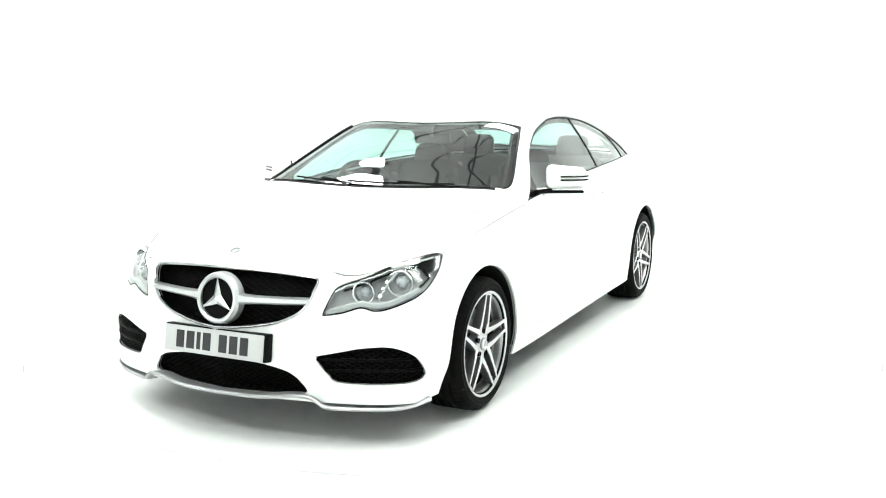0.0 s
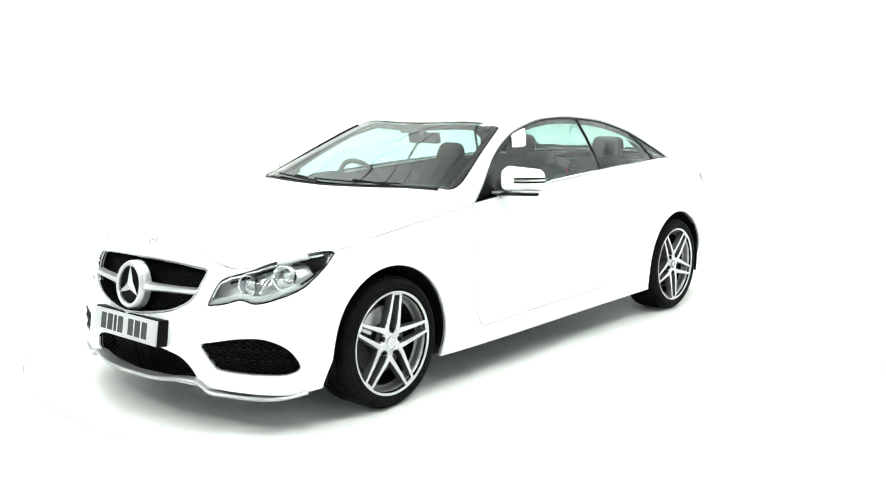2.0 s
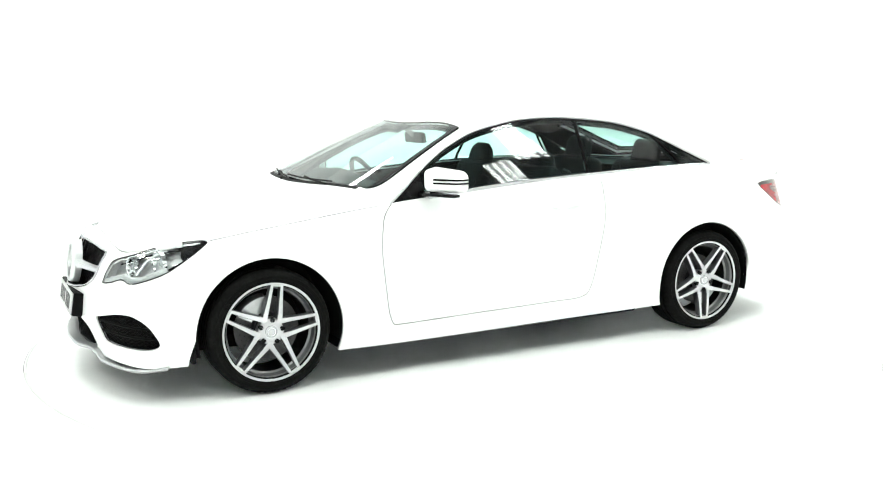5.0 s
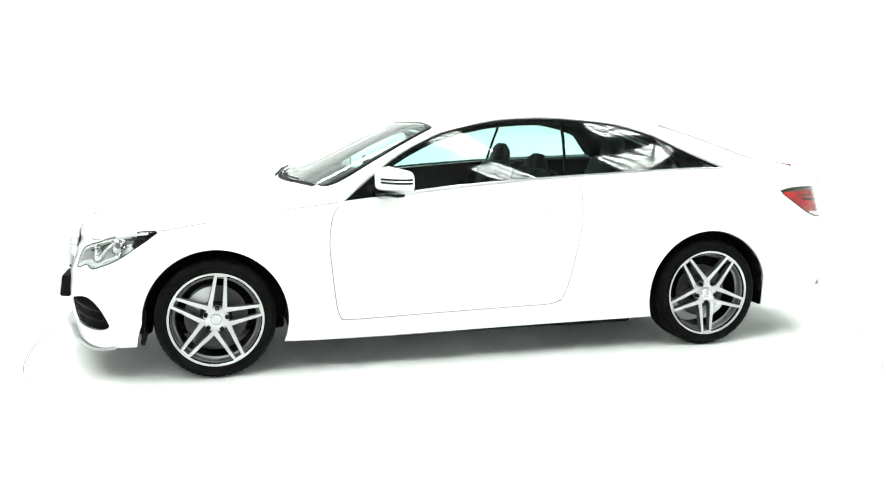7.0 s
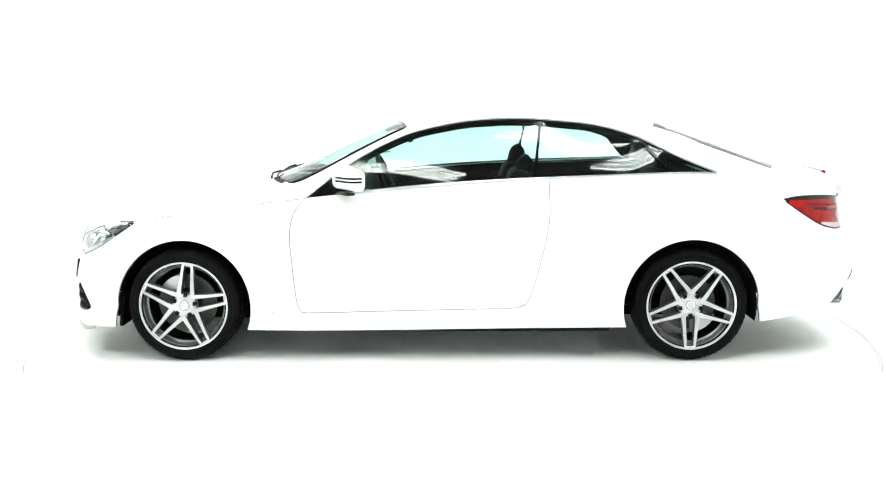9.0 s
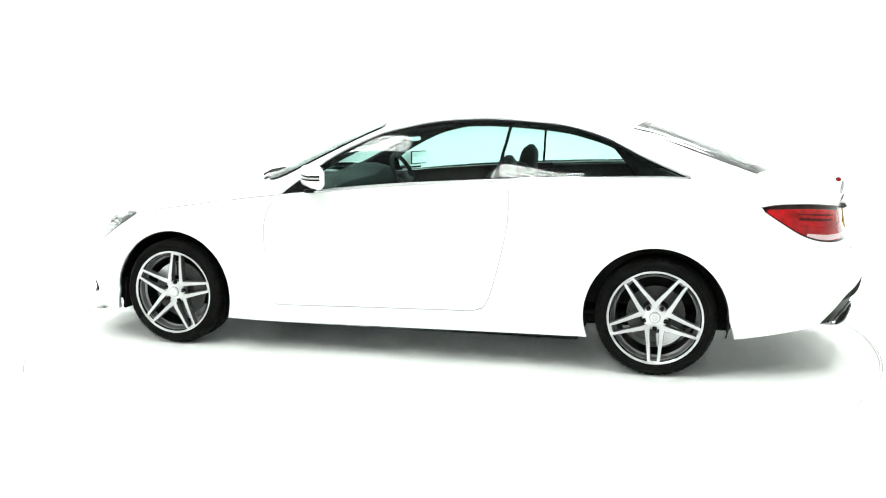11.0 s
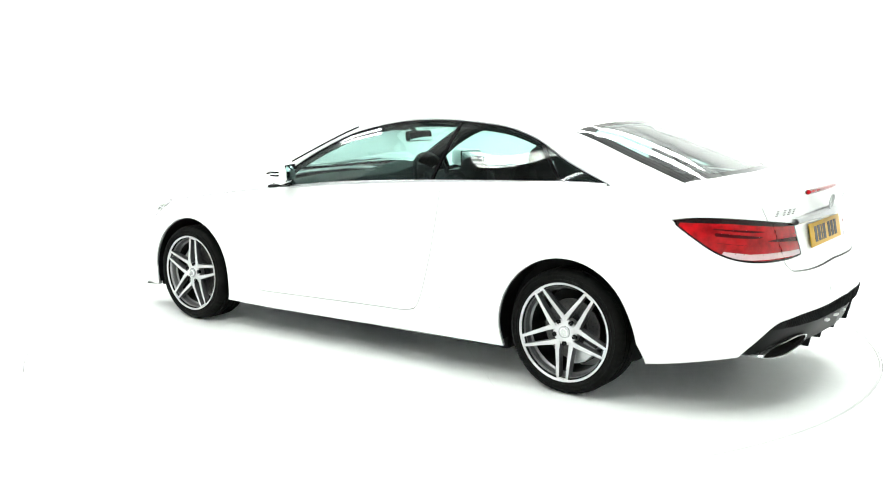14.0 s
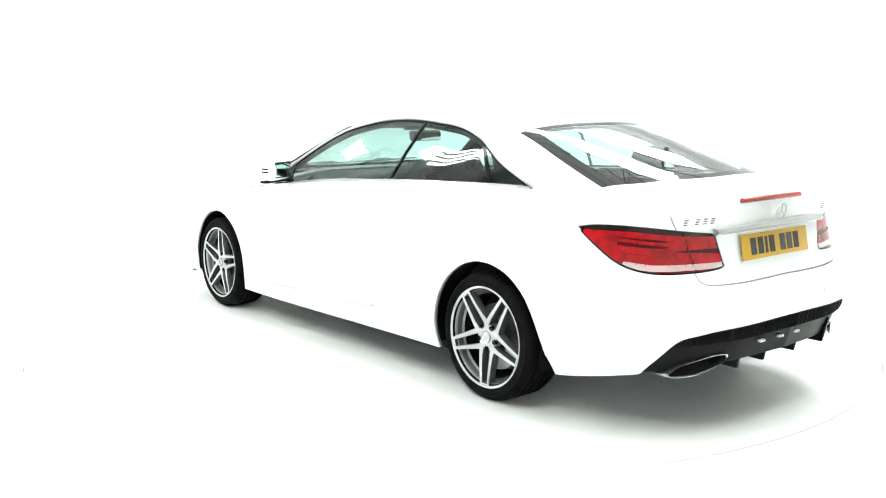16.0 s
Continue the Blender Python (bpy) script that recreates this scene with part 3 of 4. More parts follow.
# ---- car: wheels ----
def wheel_spokes(bm):
    """Five twin spokes, their centre and the bolt collar; y is outwards."""
    def slab(sections, edge):
        rings = []
        for r, off, w, y0, y1 in sections:
            rings.append([bm.verts.new((off + s * w / 2, y, r)) for s, y in ((-1, y0), (-1, y1 - edge), (-.86, y1), (.86, y1), (1, y1 - edge), (1, y0))])
        for a, b in zip(rings, rings[1:]):
            for j in range(6):
                bm.faces.new((a[j], b[j], b[(j + 1) % 6], a[(j + 1) % 6]))
        bm.faces.new(rings[0])
        bm.faces.new(rings[-1][::-1])
        return [v for ring in rings for v in ring]
    for k in range(5):
        turn = Matrix.Rotation(radians(-72 * k), 4, "Y")
        vs = []
        for s in (-1, 1):
            vs += slab([(.036, s * .030, .024, .055, .096), (.062, s * .0370, .0270, .060, .1005), (.085, s * .0360, .0250, .064, .104), (.15, s * .0300, .0200, .071, .110), (.232, s * .0240, .0160, .079, .1145)], .003)
        vs += slab([(.224, 0, .060, .085, .1135), (.236, 0, .060, .085, .1145)], .002)
        bmesh.ops.transform(bm, matrix=turn, verts=vs)


def wheel(car, x, side, phase):
    w = under("wheel", None, car, at=pose(x, side * .768, .3160, 0, 0, 0 if side > 0 else 180))
    w["label"] = "silver twin-spoke alloy wheel with low-profile black tyre"
    bm = bmesh.new()
    prof = [(.226, .112), (.238, .1165), (.250, .119), (.258, .1195), (.2595, .1218), (.2625, .1218), (.264, .1200), (.276, .1200), (.2775, .1215), (.280, .1212), (.2812, .1190), (.286, .117), (.297, .108), (.3030, .098), (.3065, .086)]
    for y in (.062, .022, -.022, -.062):
        prof += [(.3080, y + .006), (.3015, y + .004), (.3015, y - .004), (.3080, y - .006)]
    prof += [(.3065, -.086), (.3030, -.098), (.297, -.108), (.270, -.1205), (.238, -.1165), (.226, -.112)]
    rings = revolve(bm, prof, 180, closed=True)
    for i, ring in enumerate(rings):
        for v in ring:
            if (i + (v.co.y > 0)) % 3 == 0 and abs(v.co.y) > .075 and math.hypot(v.co.x, v.co.z) > .296:
                v.co.x *= .989
                v.co.z *= .989
    part("tyre", bm, RUBBER, w, "worn black low-profile tyre")
    bm = bmesh.new()
    revolve(bm, [(.2225, .090), (.2275, .110), (.236, .1178), (.243, .1185), (.2445, .116), (.2435, .111)], 72)
    part("rim_lip", bm, ALLOY, w, "bright machined rim edge")
    # the barrel's near-black colour holds the shade deep in the wheel
    bm = bmesh.new()
    revolve(bm, [(.2060, .058), (.205, -.02), (.205, -.09), (.232, -.11)], 60)
    part("barrel", bm, BARREL, w, "wheel barrel, coloured near black for the shade behind the spokes")
    bm = bmesh.new()
    revolve(bm, [(.2295, .106), (.224, .094), (.2185, .080), (.2160, .066), (.2060, .058)], 60)
    part("rim_slope", bm, SLOPE, w, "grey painted slope inside the rim edge")
    bm = bmesh.new()
    wheel_spokes(bm)
    spokes = part("spokes", bm, ALLOY, w, "bright machined twin spokes with grey sides", at=pose(0, 0, 0, 0, phase))
    spokes.data.materials.append(ALLOY_GREY)
    for f in spokes.data.polygons:
        f.material_index = int(abs(f.normal.y) < .5)
    bm = bmesh.new()
    revolve(bm, [(.001, .099), (.046, .0995), (.064, .095), (.068, .06), (.05, .045), (.001, .045)], 40)
    part("hub", bm, ALLOY, w)
    bm = bmesh.new()
    revolve(bm, [(.001, .1085), (.020, .1085), (.029, .1060), (.0305, .098)], 32)
    cap = part("centre_cap", bm, LAMP_GREY, w, "pale silver centre cap")
    bm = bmesh.new()
    revolve(bm, [(.0175, .1086), (.018, .1098), (.020, .1098), (.0205, .1084)], 32)
    part("cap_ring", bm, CHROME, cap)
    for k in range(5):
        bm = bmesh.new()
        revolve(bm, [(.001, .0990), (.0105, .0990), (.0118, .1025), (.0120, .088)], 14, at=Matrix.Rotation(radians(phase + 72 * k), 4, "Y") @ pose(0, 0, .056))
        part("bolt", bm, SEAL, w, "dark recessed wheel bolt")
    bm = bmesh.new()
    big = .162 if x > 0 else .150
    revolve(bm, [(.07, .022), (big, .022), (big, .010), (.07, .010)], 60, closed=True)
    part("brake_disc", bm, DISC, w, "drilled steel brake disc")
    bm = bmesh.new()
    revolve(bm, [(.001, .048), (.072, .040), (.082, .022), (.001, .02)], 36)
    for k in range(30):
        for r in (.095, .115, .135):
            revolve(bm, [(.0001, .0225), (.0042, .0225), (.0042, .021)], 6, at=Matrix.Rotation(radians(12 * k + r * 900), 4, "Y") @ pose(0, 0, r))
    part("disc_bell", bm, CAST, w, "dark disc bell and drillings")
    bm = bmesh.new()
    revolve(bm, [(.092, .050), (.165, .046), (.172, .03), (.172, -.02), (.092, -.02)], 12, closed=True, at=pose(0, 0, 0, 0, -28 if x > 0 else 152), span=58)
    part("brake_caliper", bm, LAMP_GREY, w, "silver brake caliper")
    return w


# ---- car: front ----
def lift(mesh, coords):
    """A function from the flat coordinates of a patch to its places in space."""
    v = mesh[0]
    flat = coords(v)

    def place(q):
        d = np.hypot(*(flat - q).T)
        k = np.argsort(d)[:4]
        w = 1 / (d[k] + 1e-5) ** 2
        return (v[k] * w[:, None]).sum(0) / w.sum()
    return place


def diamond_mesh(shape, mesh, coords, pitch, back, radius=.0022, slope=.5):
    """Crossed bars over a patch, set back behind it, joined in one bmesh."""
    place = lift(mesh, coords)
    bm = bmesh.new()
    lo, hi = shape.min(0), shape.max(0)
    for s in (-slope, slope):
        span = (hi[1] - lo[1]) + slope * (hi[0] - lo[0])
        for c in np.arange(-span, span, pitch) + (lo[1] + hi[1]) / 2:
            us = np.arange(lo[0], hi[0], .012)
            q = np.stack([us, c + s * (us - (lo[0] + hi[0]) / 2)], 1)
            ok = inside_distance(shape, q) < -.007
            run = []
            for good, p in zip(ok, q):
                if good:
                    run.append(place(p) - np.array(back))
                if (not good or p is q[-1]) and run:
                    if len(run) > 1:
                        tube(bm, run, radius, 4)
                    run = []
    return bm


def mirror_bm(bm):
    """Adds the mirror image across the car's middle."""
    made = bmesh.ops.duplicate(bm, geom=bm.verts[:] + bm.edges[:] + bm.faces[:])
    for v in made["geom"]:
        if isinstance(v, bmesh.types.BMVert):
            v.co.y = -v.co.y
    return bm


def deep(mesh, depth, direction):
    """The patch moved back along one direction, with side walls up to the patch."""
    v, t = mesh
    e = rim_edges(mesh)
    d = np.array(direction) * depth
    m = len(e)
    vs = np.vstack([v + d, v[e[:, 0]], v[e[:, 1]], v[e[:, 1]] + d, v[e[:, 0]] + d])
    i = np.arange(m) + len(v)
    return vs, [tuple(f) for f in t] + [tuple(f) for f in np.stack([i, i + m, i + 2 * m, i + 3 * m], 1)]


def front_end(car, made):
    # radiator grille
    grille = under("grille", None, car)
    grille["label"] = "black mesh radiator grille with silver bar and round emblem"
    under("grille_back", mesh_of("grille_back", *deep(whole(made["grille"]), .06, (-1, 0, 0)), MESH), grille)
    bm = diamond_mesh(GRILLE, made["grille"], yz, .022, (.042, 0, 0), .0016)
    bmesh.ops.delete(bm, geom=[f for f in bm.faces if f.calc_center_median().y < -.004], context="FACES")
    part("grille_mesh", mirror_bm(bm), MESH, grille, "black diamond mesh")
    place = lift(made["grille"], yz)
    ring = [p for p in GRILLE if p[0] >= -1e-6]
    path = [place(p) + [.003, 0, 0] for p in ring]
    bm = bmesh.new()
    tube(bm, path + [p * [1, -1, 1] for p in path[::-1][1:-1]], .0055, 6, closed=True)
    part("grille_frame", bm, SATIN, grille, "thin bright frame")
    for s in (1, -1):
        bm = bmesh.new()
        prev = None
        for i in range(13):
            u = i / 12
            y = .085 + .335 * u
            h = .014 * (1 - u) ** 8 + .0165 - .002 * u
            z = .602 + .004 * u
            x = float(place((y, z))[0]) + .014 - .012 * u
            sec = [bm.verts.new((x - .03, s * y, z + h)), bm.verts.new((x + .002, s * y, z + h * .8)), bm.verts.new((x + .006, s * y, z - h * .35)), bm.verts.new((x - .004, s * y, z - h * .9)), bm.verts.new((x - .03, s * y, z - h))]
            if prev:
                for j in range(4):
                    bm.faces.new((prev[j], prev[j + 1], sec[j + 1], sec[j]))
            prev = sec
        part("grille_bar", bm, BRIGHT, grille, "broad satin silver bar")
    emblem = under("emblem", None, grille, at=pose(2.165, 0, .600, 0, -8, 0))
    emblem["label"] = "round silver three-point emblem"
    bm = bmesh.new()
    revolve(bm, [(.086, -.03), (.086, .014), (.092, .021), (.102, .018), (.111, .002), (.114, -.03)], 56, at=pose(0, 0, 0, 0, 0, -90))
    for k in range(3):
        a = radians(90 + 120 * k)
        tip = Vector((.014, .090 * math.cos(a), .090 * math.sin(a)))
        hub = Vector((.024, 0, 0))
        sides = [Vector((.008, .023 * math.cos(a + b), .023 * math.sin(a + b))) for b in (radians(60), radians(-60))]
        vs = [bm.verts.new(p) for p in (hub, sides[0], tip, sides[1])]
        bm.faces.new((vs[0], vs[1], vs[2]))
        bm.faces.new((vs[0], vs[2], vs[3]))
    part("emblem_star", bm, BRIGHT, emblem, sharp=15)
    bm = bmesh.new()
    revolve(bm, [(.0005, .003), (.0875, .003), (.0875, -.02)], 48, at=pose(0, 0, 0, 0, 0, -90))
    part("emblem_disc", bm, MESH, emblem, "black disc behind the star")
    # bonnet badge
    bm = bmesh.new()
    revolve(bm, [(.0165, 0), (.017, .003), (.0215, .003), (.022, -.004)], 32, at=pose(2.044, 0, .7865, 0, 0, -90) @ pose(0, 0, 0, 68))
    part("bonnet_badge", bm, SATIN, car, "small round chrome badge")
    # lower grilles
    for name, key, shape, coords, back in (("lower_intake", "intake", INTAKE, yz, (.03, 0, 0)),):
        thing_ = under(name, None, car)
        thing_["label"] = "wide black lower air intake with mesh"
        under("intake_back", mesh_of("intake_back", *deep(whole(made[key]), .09, (-1, 0, 0)), MESH), thing_)
        bm = diamond_mesh(shape, made[key], coords, .020, back)
        bmesh.ops.delete(bm, geom=[f for f in bm.faces if f.calc_center_median().y < -.004], context="FACES")
        part("intake_mesh", mirror_bm(bm), MESH, thing_)
    for s in (1, -1):
        fog = under("side_intake", None, car)
        fog["label"] = "black side air intake with hatched mesh"
        m = made["fog"] if s > 0 else side_flip(made["fog"])
        under("intake_back", mesh_of("intake_back", *deep(m, .035, (-.8, -.6 * s, 0)), MESH), fog)
        bm = diamond_mesh(FOG, made["fog"], nose, .018, (.016, .012, 0), .003, .35)
        for z, i in ((.33, 0), (.375, 1)):
            place = lift(made["fog"], nose)
            us = [u for u in np.arange(-1.66, -1.06, .02) if inside_distance(FOG, np.array([(u, z)]))[0] < -.006]
            tube(bm, [place((u, z)) - np.array((.016, .012, 0)) for u in us], .007, 6)
        if s < 0:
            for v in bm.verts:
                v.co.y = -v.co.y
        part("intake_mesh", bm, MESH, fog)
        lamp = under("headlight", None, car)
        lamp["label"] = "clear headlight with silver reflectors, switched off"
        patch = made["headlamp"] if s > 0 else side_flip(made["headlamp"])
        flip = lambda p: (p[0], p[1] * s, p[2])
        under("lens_cover", mesh_of("lens_cover", *panel(patch, .004), CLEAR), lamp, "clear plastic cover").visible_shadow = False
        under("lamp_housing", mesh_of("lamp_housing", *deep(patch, .075, (-.82, -.5 * s, .02)), LAMP_DARK), lamp, "silver lamp housing")
        place = lift(made["headlamp"], nose)
        rim = [flip(place(p) + np.array((-.001, -.001, 0))) for p in HEADLAMP]
        bm = bmesh.new()
        tube(bm, rim, .0019, 5, closed=True)
        part("lamp_seal", bm, SEAL, lamp, "dark seal round the lamp")
        inner = np.array((-.028, -.017, 0))
        # grey light guide along the lower edge
        bm = bmesh.new()
        low = [(-1.60, .566), (-1.52, .580), (-1.41, .600), (-1.33, .589), (-1.22, .603), (-1.06, .645)]
        tube(bm, [flip(place(p) + inner * .5) for p in outline(low, False)], .0135, 8, flat=.7)
        part("light_guide", bm, PALE, lamp, "pale grey light guide")
        bm = bmesh.new()
        tube(bm, [flip(place(p) + inner * .4) for p in outline([(-1.60, .590), (-1.555, .640), (-1.50, .660), (-1.36, .692), (-1.24, .716), (-1.09, .742), (-.93, .756)], False)], .005, 8, flat=.7)
        part("upper_brow", bm, CHROME, lamp, "bright strip under the upper edge")
        bm = bmesh.new()
        tube(bm, [flip(place(p) + inner * 1.2) for p in outline([(-1.50, .645), (-1.36, .674), (-1.22, .704), (-1.06, .724), (-.95, .728), (-.99, .68), (-1.08, .640)], False)], .0045, 8)
        part("dark_bezel", bm, GLOSS_BLACK, lamp, "black bezel")
        corner = outline([(-1.11, .748), (-.90, .771), (-.855, .762), (-.925, .708), (-.985, .690), (-1.02, .722)], sharp=(0, 2, 5))
        piece, _ = cut(made["headlamp"], field(corner, nose(made["headlamp"][0])) + .002)
        piece = piece if s > 0 else side_flip(piece)
        under("corner_panel", mesh_of("corner_panel", *panel((piece[0] + inner * [1, s, 1] * .55, piece[1]), .012), GLOSS_BLACK), lamp, "black panel in the outer corner")
        bm = bmesh.new()
        tube(bm, [flip(place(p) + inner * .3) for p in outline([(-1.20, .728), (-1.10, .742), (-1.02, .752)], False)], .0125, 8, flat=.7)
        part("brow_block", bm, CLIP, lamp, "white block in the upper edge")
        for (p, r) in (((-1.385, .640), .042), ((-1.165, .668), .050)):
            c = place(p) + inner * 1.6
            at = pose(c[0], c[1] * s, c[2], 0, 0, -90 + 16 * s)
            bm = bmesh.new()
            revolve(bm, [(r * .55, -.035), (r * .8, -.012), (r, .020), (r * 1.12, .022), (r * 1.12, .0)], 28, at=at)
            bowl = part("reflector_bowl", bm, CHROME, lamp, "chrome reflector bowl")
            bm = bmesh.new()
            revolve(bm, [(.0005, .012), (r * .3, .008), (r * .52, -.006), (r * .56, -.03)], 24, at=at)
            part("projector_lens", bm, GLASSY, bowl, "glass projector lens")
        bm = bmesh.new()
        tube(bm, [flip(place(p) + inner * .9) for p in outline([(-1.31, .610), (-1.27, .655), (-1.20, .700), (-1.12, .72)], False)], .010, 8)
        part("inner_rib", bm, CHROME, lamp, "bright divider between the lamps")
    # silver blade along the lower lip
    bm = bmesh.new()
    pts = outline([(2.205, 0, .0), (2.19, .20, 0), (2.15, .37, .0), (2.125, .455, -.0), (2.09, .53, -.0), (2.02, .70, 0), (1.955, .795, .004), (1.87, .850, .012)], False, 5)
    prev = None
    for p in list(pts * [1, -1, 1])[::-1][:-1] + list(pts):
        y = abs(p[1])
        z = .208 + .014 * math.exp(-((y - .37) / .11) ** 2) - .036 * (1 / (1 + math.exp(-(y - .46) / .010))) + p[2] * 2
        c = Vector((p[0] - 1.2, p[1], 0)).normalized()
        q = Vector((p[0], p[1], z))
        sec = [bm.verts.new(q + d) for d in (c * -.05 + Vector((0, 0, .002)), c * .006 + Vector((0, 0, .006)), c * .012, c * .006 - Vector((0, 0, .010)), c * -.05 - Vector((0, 0, .014)))]
        if prev:
            for j in range(4):
                bm.faces.new((prev[j], prev[j + 1], sec[j + 1], sec[j]))
        prev = sec
    part("front_splitter", bm, BLADE, car, "satin silver blade along the lower lip")
    number_plate(car, pose(2.212, 0, .419, 0, -9, 0), PLATE_WHITE, "white number plate on a black plinth, bars for characters", .05)


def number_plate(car, at, colour, label, plinth):
    """x is outwards, z up; seven bars stand for the characters."""
    plate = under("number_plate", None, car, at=at)
    plate["label"] = label
    bm = bmesh.new()
    box(bm, (.006, .52, .111), pose(0, 0, 0), .002)
    part("plate", bm, colour, plate)
    bm = bmesh.new()
    wide, high = (.535, .118) if plinth > .01 else (.49, .09)
    box(bm, (plinth, wide, high), pose(-plinth / 2 - .004, 0, .002), min(.006, plinth / 3))
    part("plinth", bm, PLASTIC, plate, "black plastic backing")
    sign = 1 if at.to_3x3()[0][0] > 0 else -1
    y = -.196
    for k in range(7):
        wide = .020 if k == 2 else .042
        if k == 4:
            y += .030
        bm = bmesh.new()
        box(bm, (.0014, wide, .074), pose(.0034, y + wide / 2, 0))
        part("character_bar", bm, INK, plate)
        y += wide + .013


# ---- car: rear ----
EXHAUST = [(.657, .280), (.605, .324), (.53, .348), (.45, .361), (.398, .355), (.425, .322), (.50, .293), (.59, .273)]


def rear_end(car, made):
    for s in (1, -1):
        lamp = under("tail_light", None, car)
        lamp["label"] = "red wrap-around tail light with pale lower strip"
        patch = made["taillamp"] if s > 0 else side_flip(made["taillamp"])
        at = lambda m: tail(m[0] * [1, s, 1])
        d = inside_distance(TAILLAMP, at(patch))
        core, rim = cut(patch, d + .007)
        cut_line = lambda m: np.abs(at(m)[:, 0] + 1.718 - .54 * (at(m)[:, 1] - .80)) - .007
        joint, core = cut(core, cut_line(core))
        q = at(core)
        strip, core = cut(core, np.maximum(np.abs(q[:, 1] - (.737 + .020 * np.clip((-1.45 - q[:, 0]) * -3.5, -.2, 1.0))) - .0125, q[:, 0] + 1.335))
        q = at(strip)
        teeth, strip = cut(strip, np.maximum(np.abs(q[:, 0] % .026 - .013) - .0022, .742 + .020 * np.clip((-1.45 - q[:, 0]) * -3.5, -.2, 1.0) - .006 - q[:, 1]))
        under("strip_teeth", mesh_of("strip_teeth", *panel(teeth, .008, push=-.002), MID_RED), lamp)
        q = at(core)
        brow, core = cut(core, .876 - .028 * np.clip((-1.40 - q[:, 0]) / .5, 0, 1.2) - q[:, 1])
        under("lamp_border", mesh_of("lamp_border", *panel(rim, .03), DARK_LENS), lamp, "dark red border")
        under("lamp_joint", mesh_of("lamp_joint", *panel(joint, .012, push=-.002), DARK_LENS), lamp)
        under("lower_strip", mesh_of("lower_strip", *panel(strip, .01), PALE_LENS), lamp, "pale pink lower strip")
        under("upper_band", mesh_of("upper_band", *panel(brow, .01), DARK_LENS), lamp, "dark red upper band")
        band = core
        for z, h in ((.843, .005), (.815, .010), (.779, .004)):
            qq = at(band)
            slot, band = cut(band, np.maximum(np.abs(qq[:, 1] - z - .06 * (qq[:, 0] + 1.5)) - h, qq[:, 0] + 1.30))
            qq = at(slot)
            for piece in cut(slot, qq[:, 0] + 1.718 - .54 * (qq[:, 1] - .80)):
                if len(piece[1]):
                    under("dark_slot", mesh_of("dark_slot", *panel(piece, .01, push=-.003), MID_RED), lamp)
        under("red_lens", mesh_of("red_lens", *panel(band, .01), RED_LENS), lamp, "glossy red lens")
    # lower black part
    ribbed, rest = cut(made["diffuser"], .428 - .02 * np.abs(made["diffuser"][0][:, 1]) - made["diffuser"][0][:, 2])
    low = under("diffuser", None, car)
    low["label"] = "black ribbed rear valance with fins"
    under("upper_valance", mesh_of("upper_valance", *panel(whole(ribbed), .03, push=.002), PLASTIC), low, "black ribbed plastic")
    tip = outline(EXHAUST)
    _, rest = cut(rest, field(tip.mean(0) + (tip - tip.mean(0)) * .97, yz(rest[0])))
    under("lower_valance", mesh_of("lower_valance", *panel(whole(rest), .03, push=-.012), GREY_GLOSS), low, "dark grey glossy valance")
    place = lift(ribbed, yz)
    bm = bmesh.new()
    for y in np.arange(.006, .60, .012):
        top = np.interp(y, [0, .41, .57, .655], [.486, .471, .455, .43])
        a, b = place((y, top)), place((y, .432 - .02 * y))
        if a[2] - b[2] > .006:
            tube(bm, [a + [-.003, 0, 0], (a + b) / 2 + [-.004, 0, 0], b + [-.003, 0, 0]], .0032, 5)
    part("valance_ribs", mirror_bm(bm), PLASTIC, low)
    for y in (-.40, -.15, .10, .30):
        bm = bmesh.new()
        vs = [bm.verts.new(p) for p in ((-2.39, y - .006, .40), (-2.39, y + .006, .40), (-2.36, y + .006, .275), (-2.36, y - .006, .275), (-2.20, y - .006, .40), (-2.20, y + .006, .40), (-2.22, y + .006, .275), (-2.22, y - .006, .275))]
        for f in ((0, 1, 2, 3), (0, 4, 5, 1), (3, 2, 6, 7), (1, 5, 6, 2), (0, 3, 7, 4)):
            bm.faces.new([vs[i] for i in f])
        part("diffuser_fin", bm, GREY_GLOSS, low)
    for y in (.21, .07, -.06):
        bm = bmesh.new()
        for k in (-1, 1):
            box(bm, (.018, .013, .011), pose(-2.420 + .10 * y * y, y + k * .011, .392), .002)
        part("clip", bm, CLIP, low, "small pale clip")
    for s in (1, -1):
        pipe = under("exhaust_tip", None, car)
        pipe["label"] = "flat chrome exhaust tip, dark inside"
        ring = outline(EXHAUST)
        back = lambda y: float(np.interp(y, (.40, .55, .70, .75), (-2.362, -2.312, -2.222, -2.185)))
        bm = bmesh.new()
        c = ring.mean(0)
        loops = []
        for k, dx in ((.97, .10), (1.0, -.012), (.985, -.017), (.955, -.017), (.945, -.010)):
            loops.append([bm.verts.new((back(y) + dx, s * (c[0] + (y - c[0]) * k), c[1] + (z - c[1]) * (1 - (1 - k) * 2.6))) for y, z in ring])
        n = len(ring)
        for a, b in zip(loops, loops[1:]):
            for j in range(n):
                bm.faces.new((a[j], a[(j + 1) % n], b[(j + 1) % n], b[j]))
        part("tip", bm, SATIN, pipe)
        # inner wall and end of the pipe, in one near-black colour
        bm = bmesh.new()
        loops = [[bm.verts.new((back(y) + dx, s * (c[0] + (y - c[0]) * k), c[1] + (z - c[1]) * (1 - (1 - k) * 2.6))) for y, z in ring] for k, dx in ((.945, -.010), (.93, .10))]
        for j in range(n):
            bm.faces.new((loops[0][j], loops[0][(j + 1) % n], loops[1][(j + 1) % n], loops[1][j]))
        bm.faces.new(loops[1])
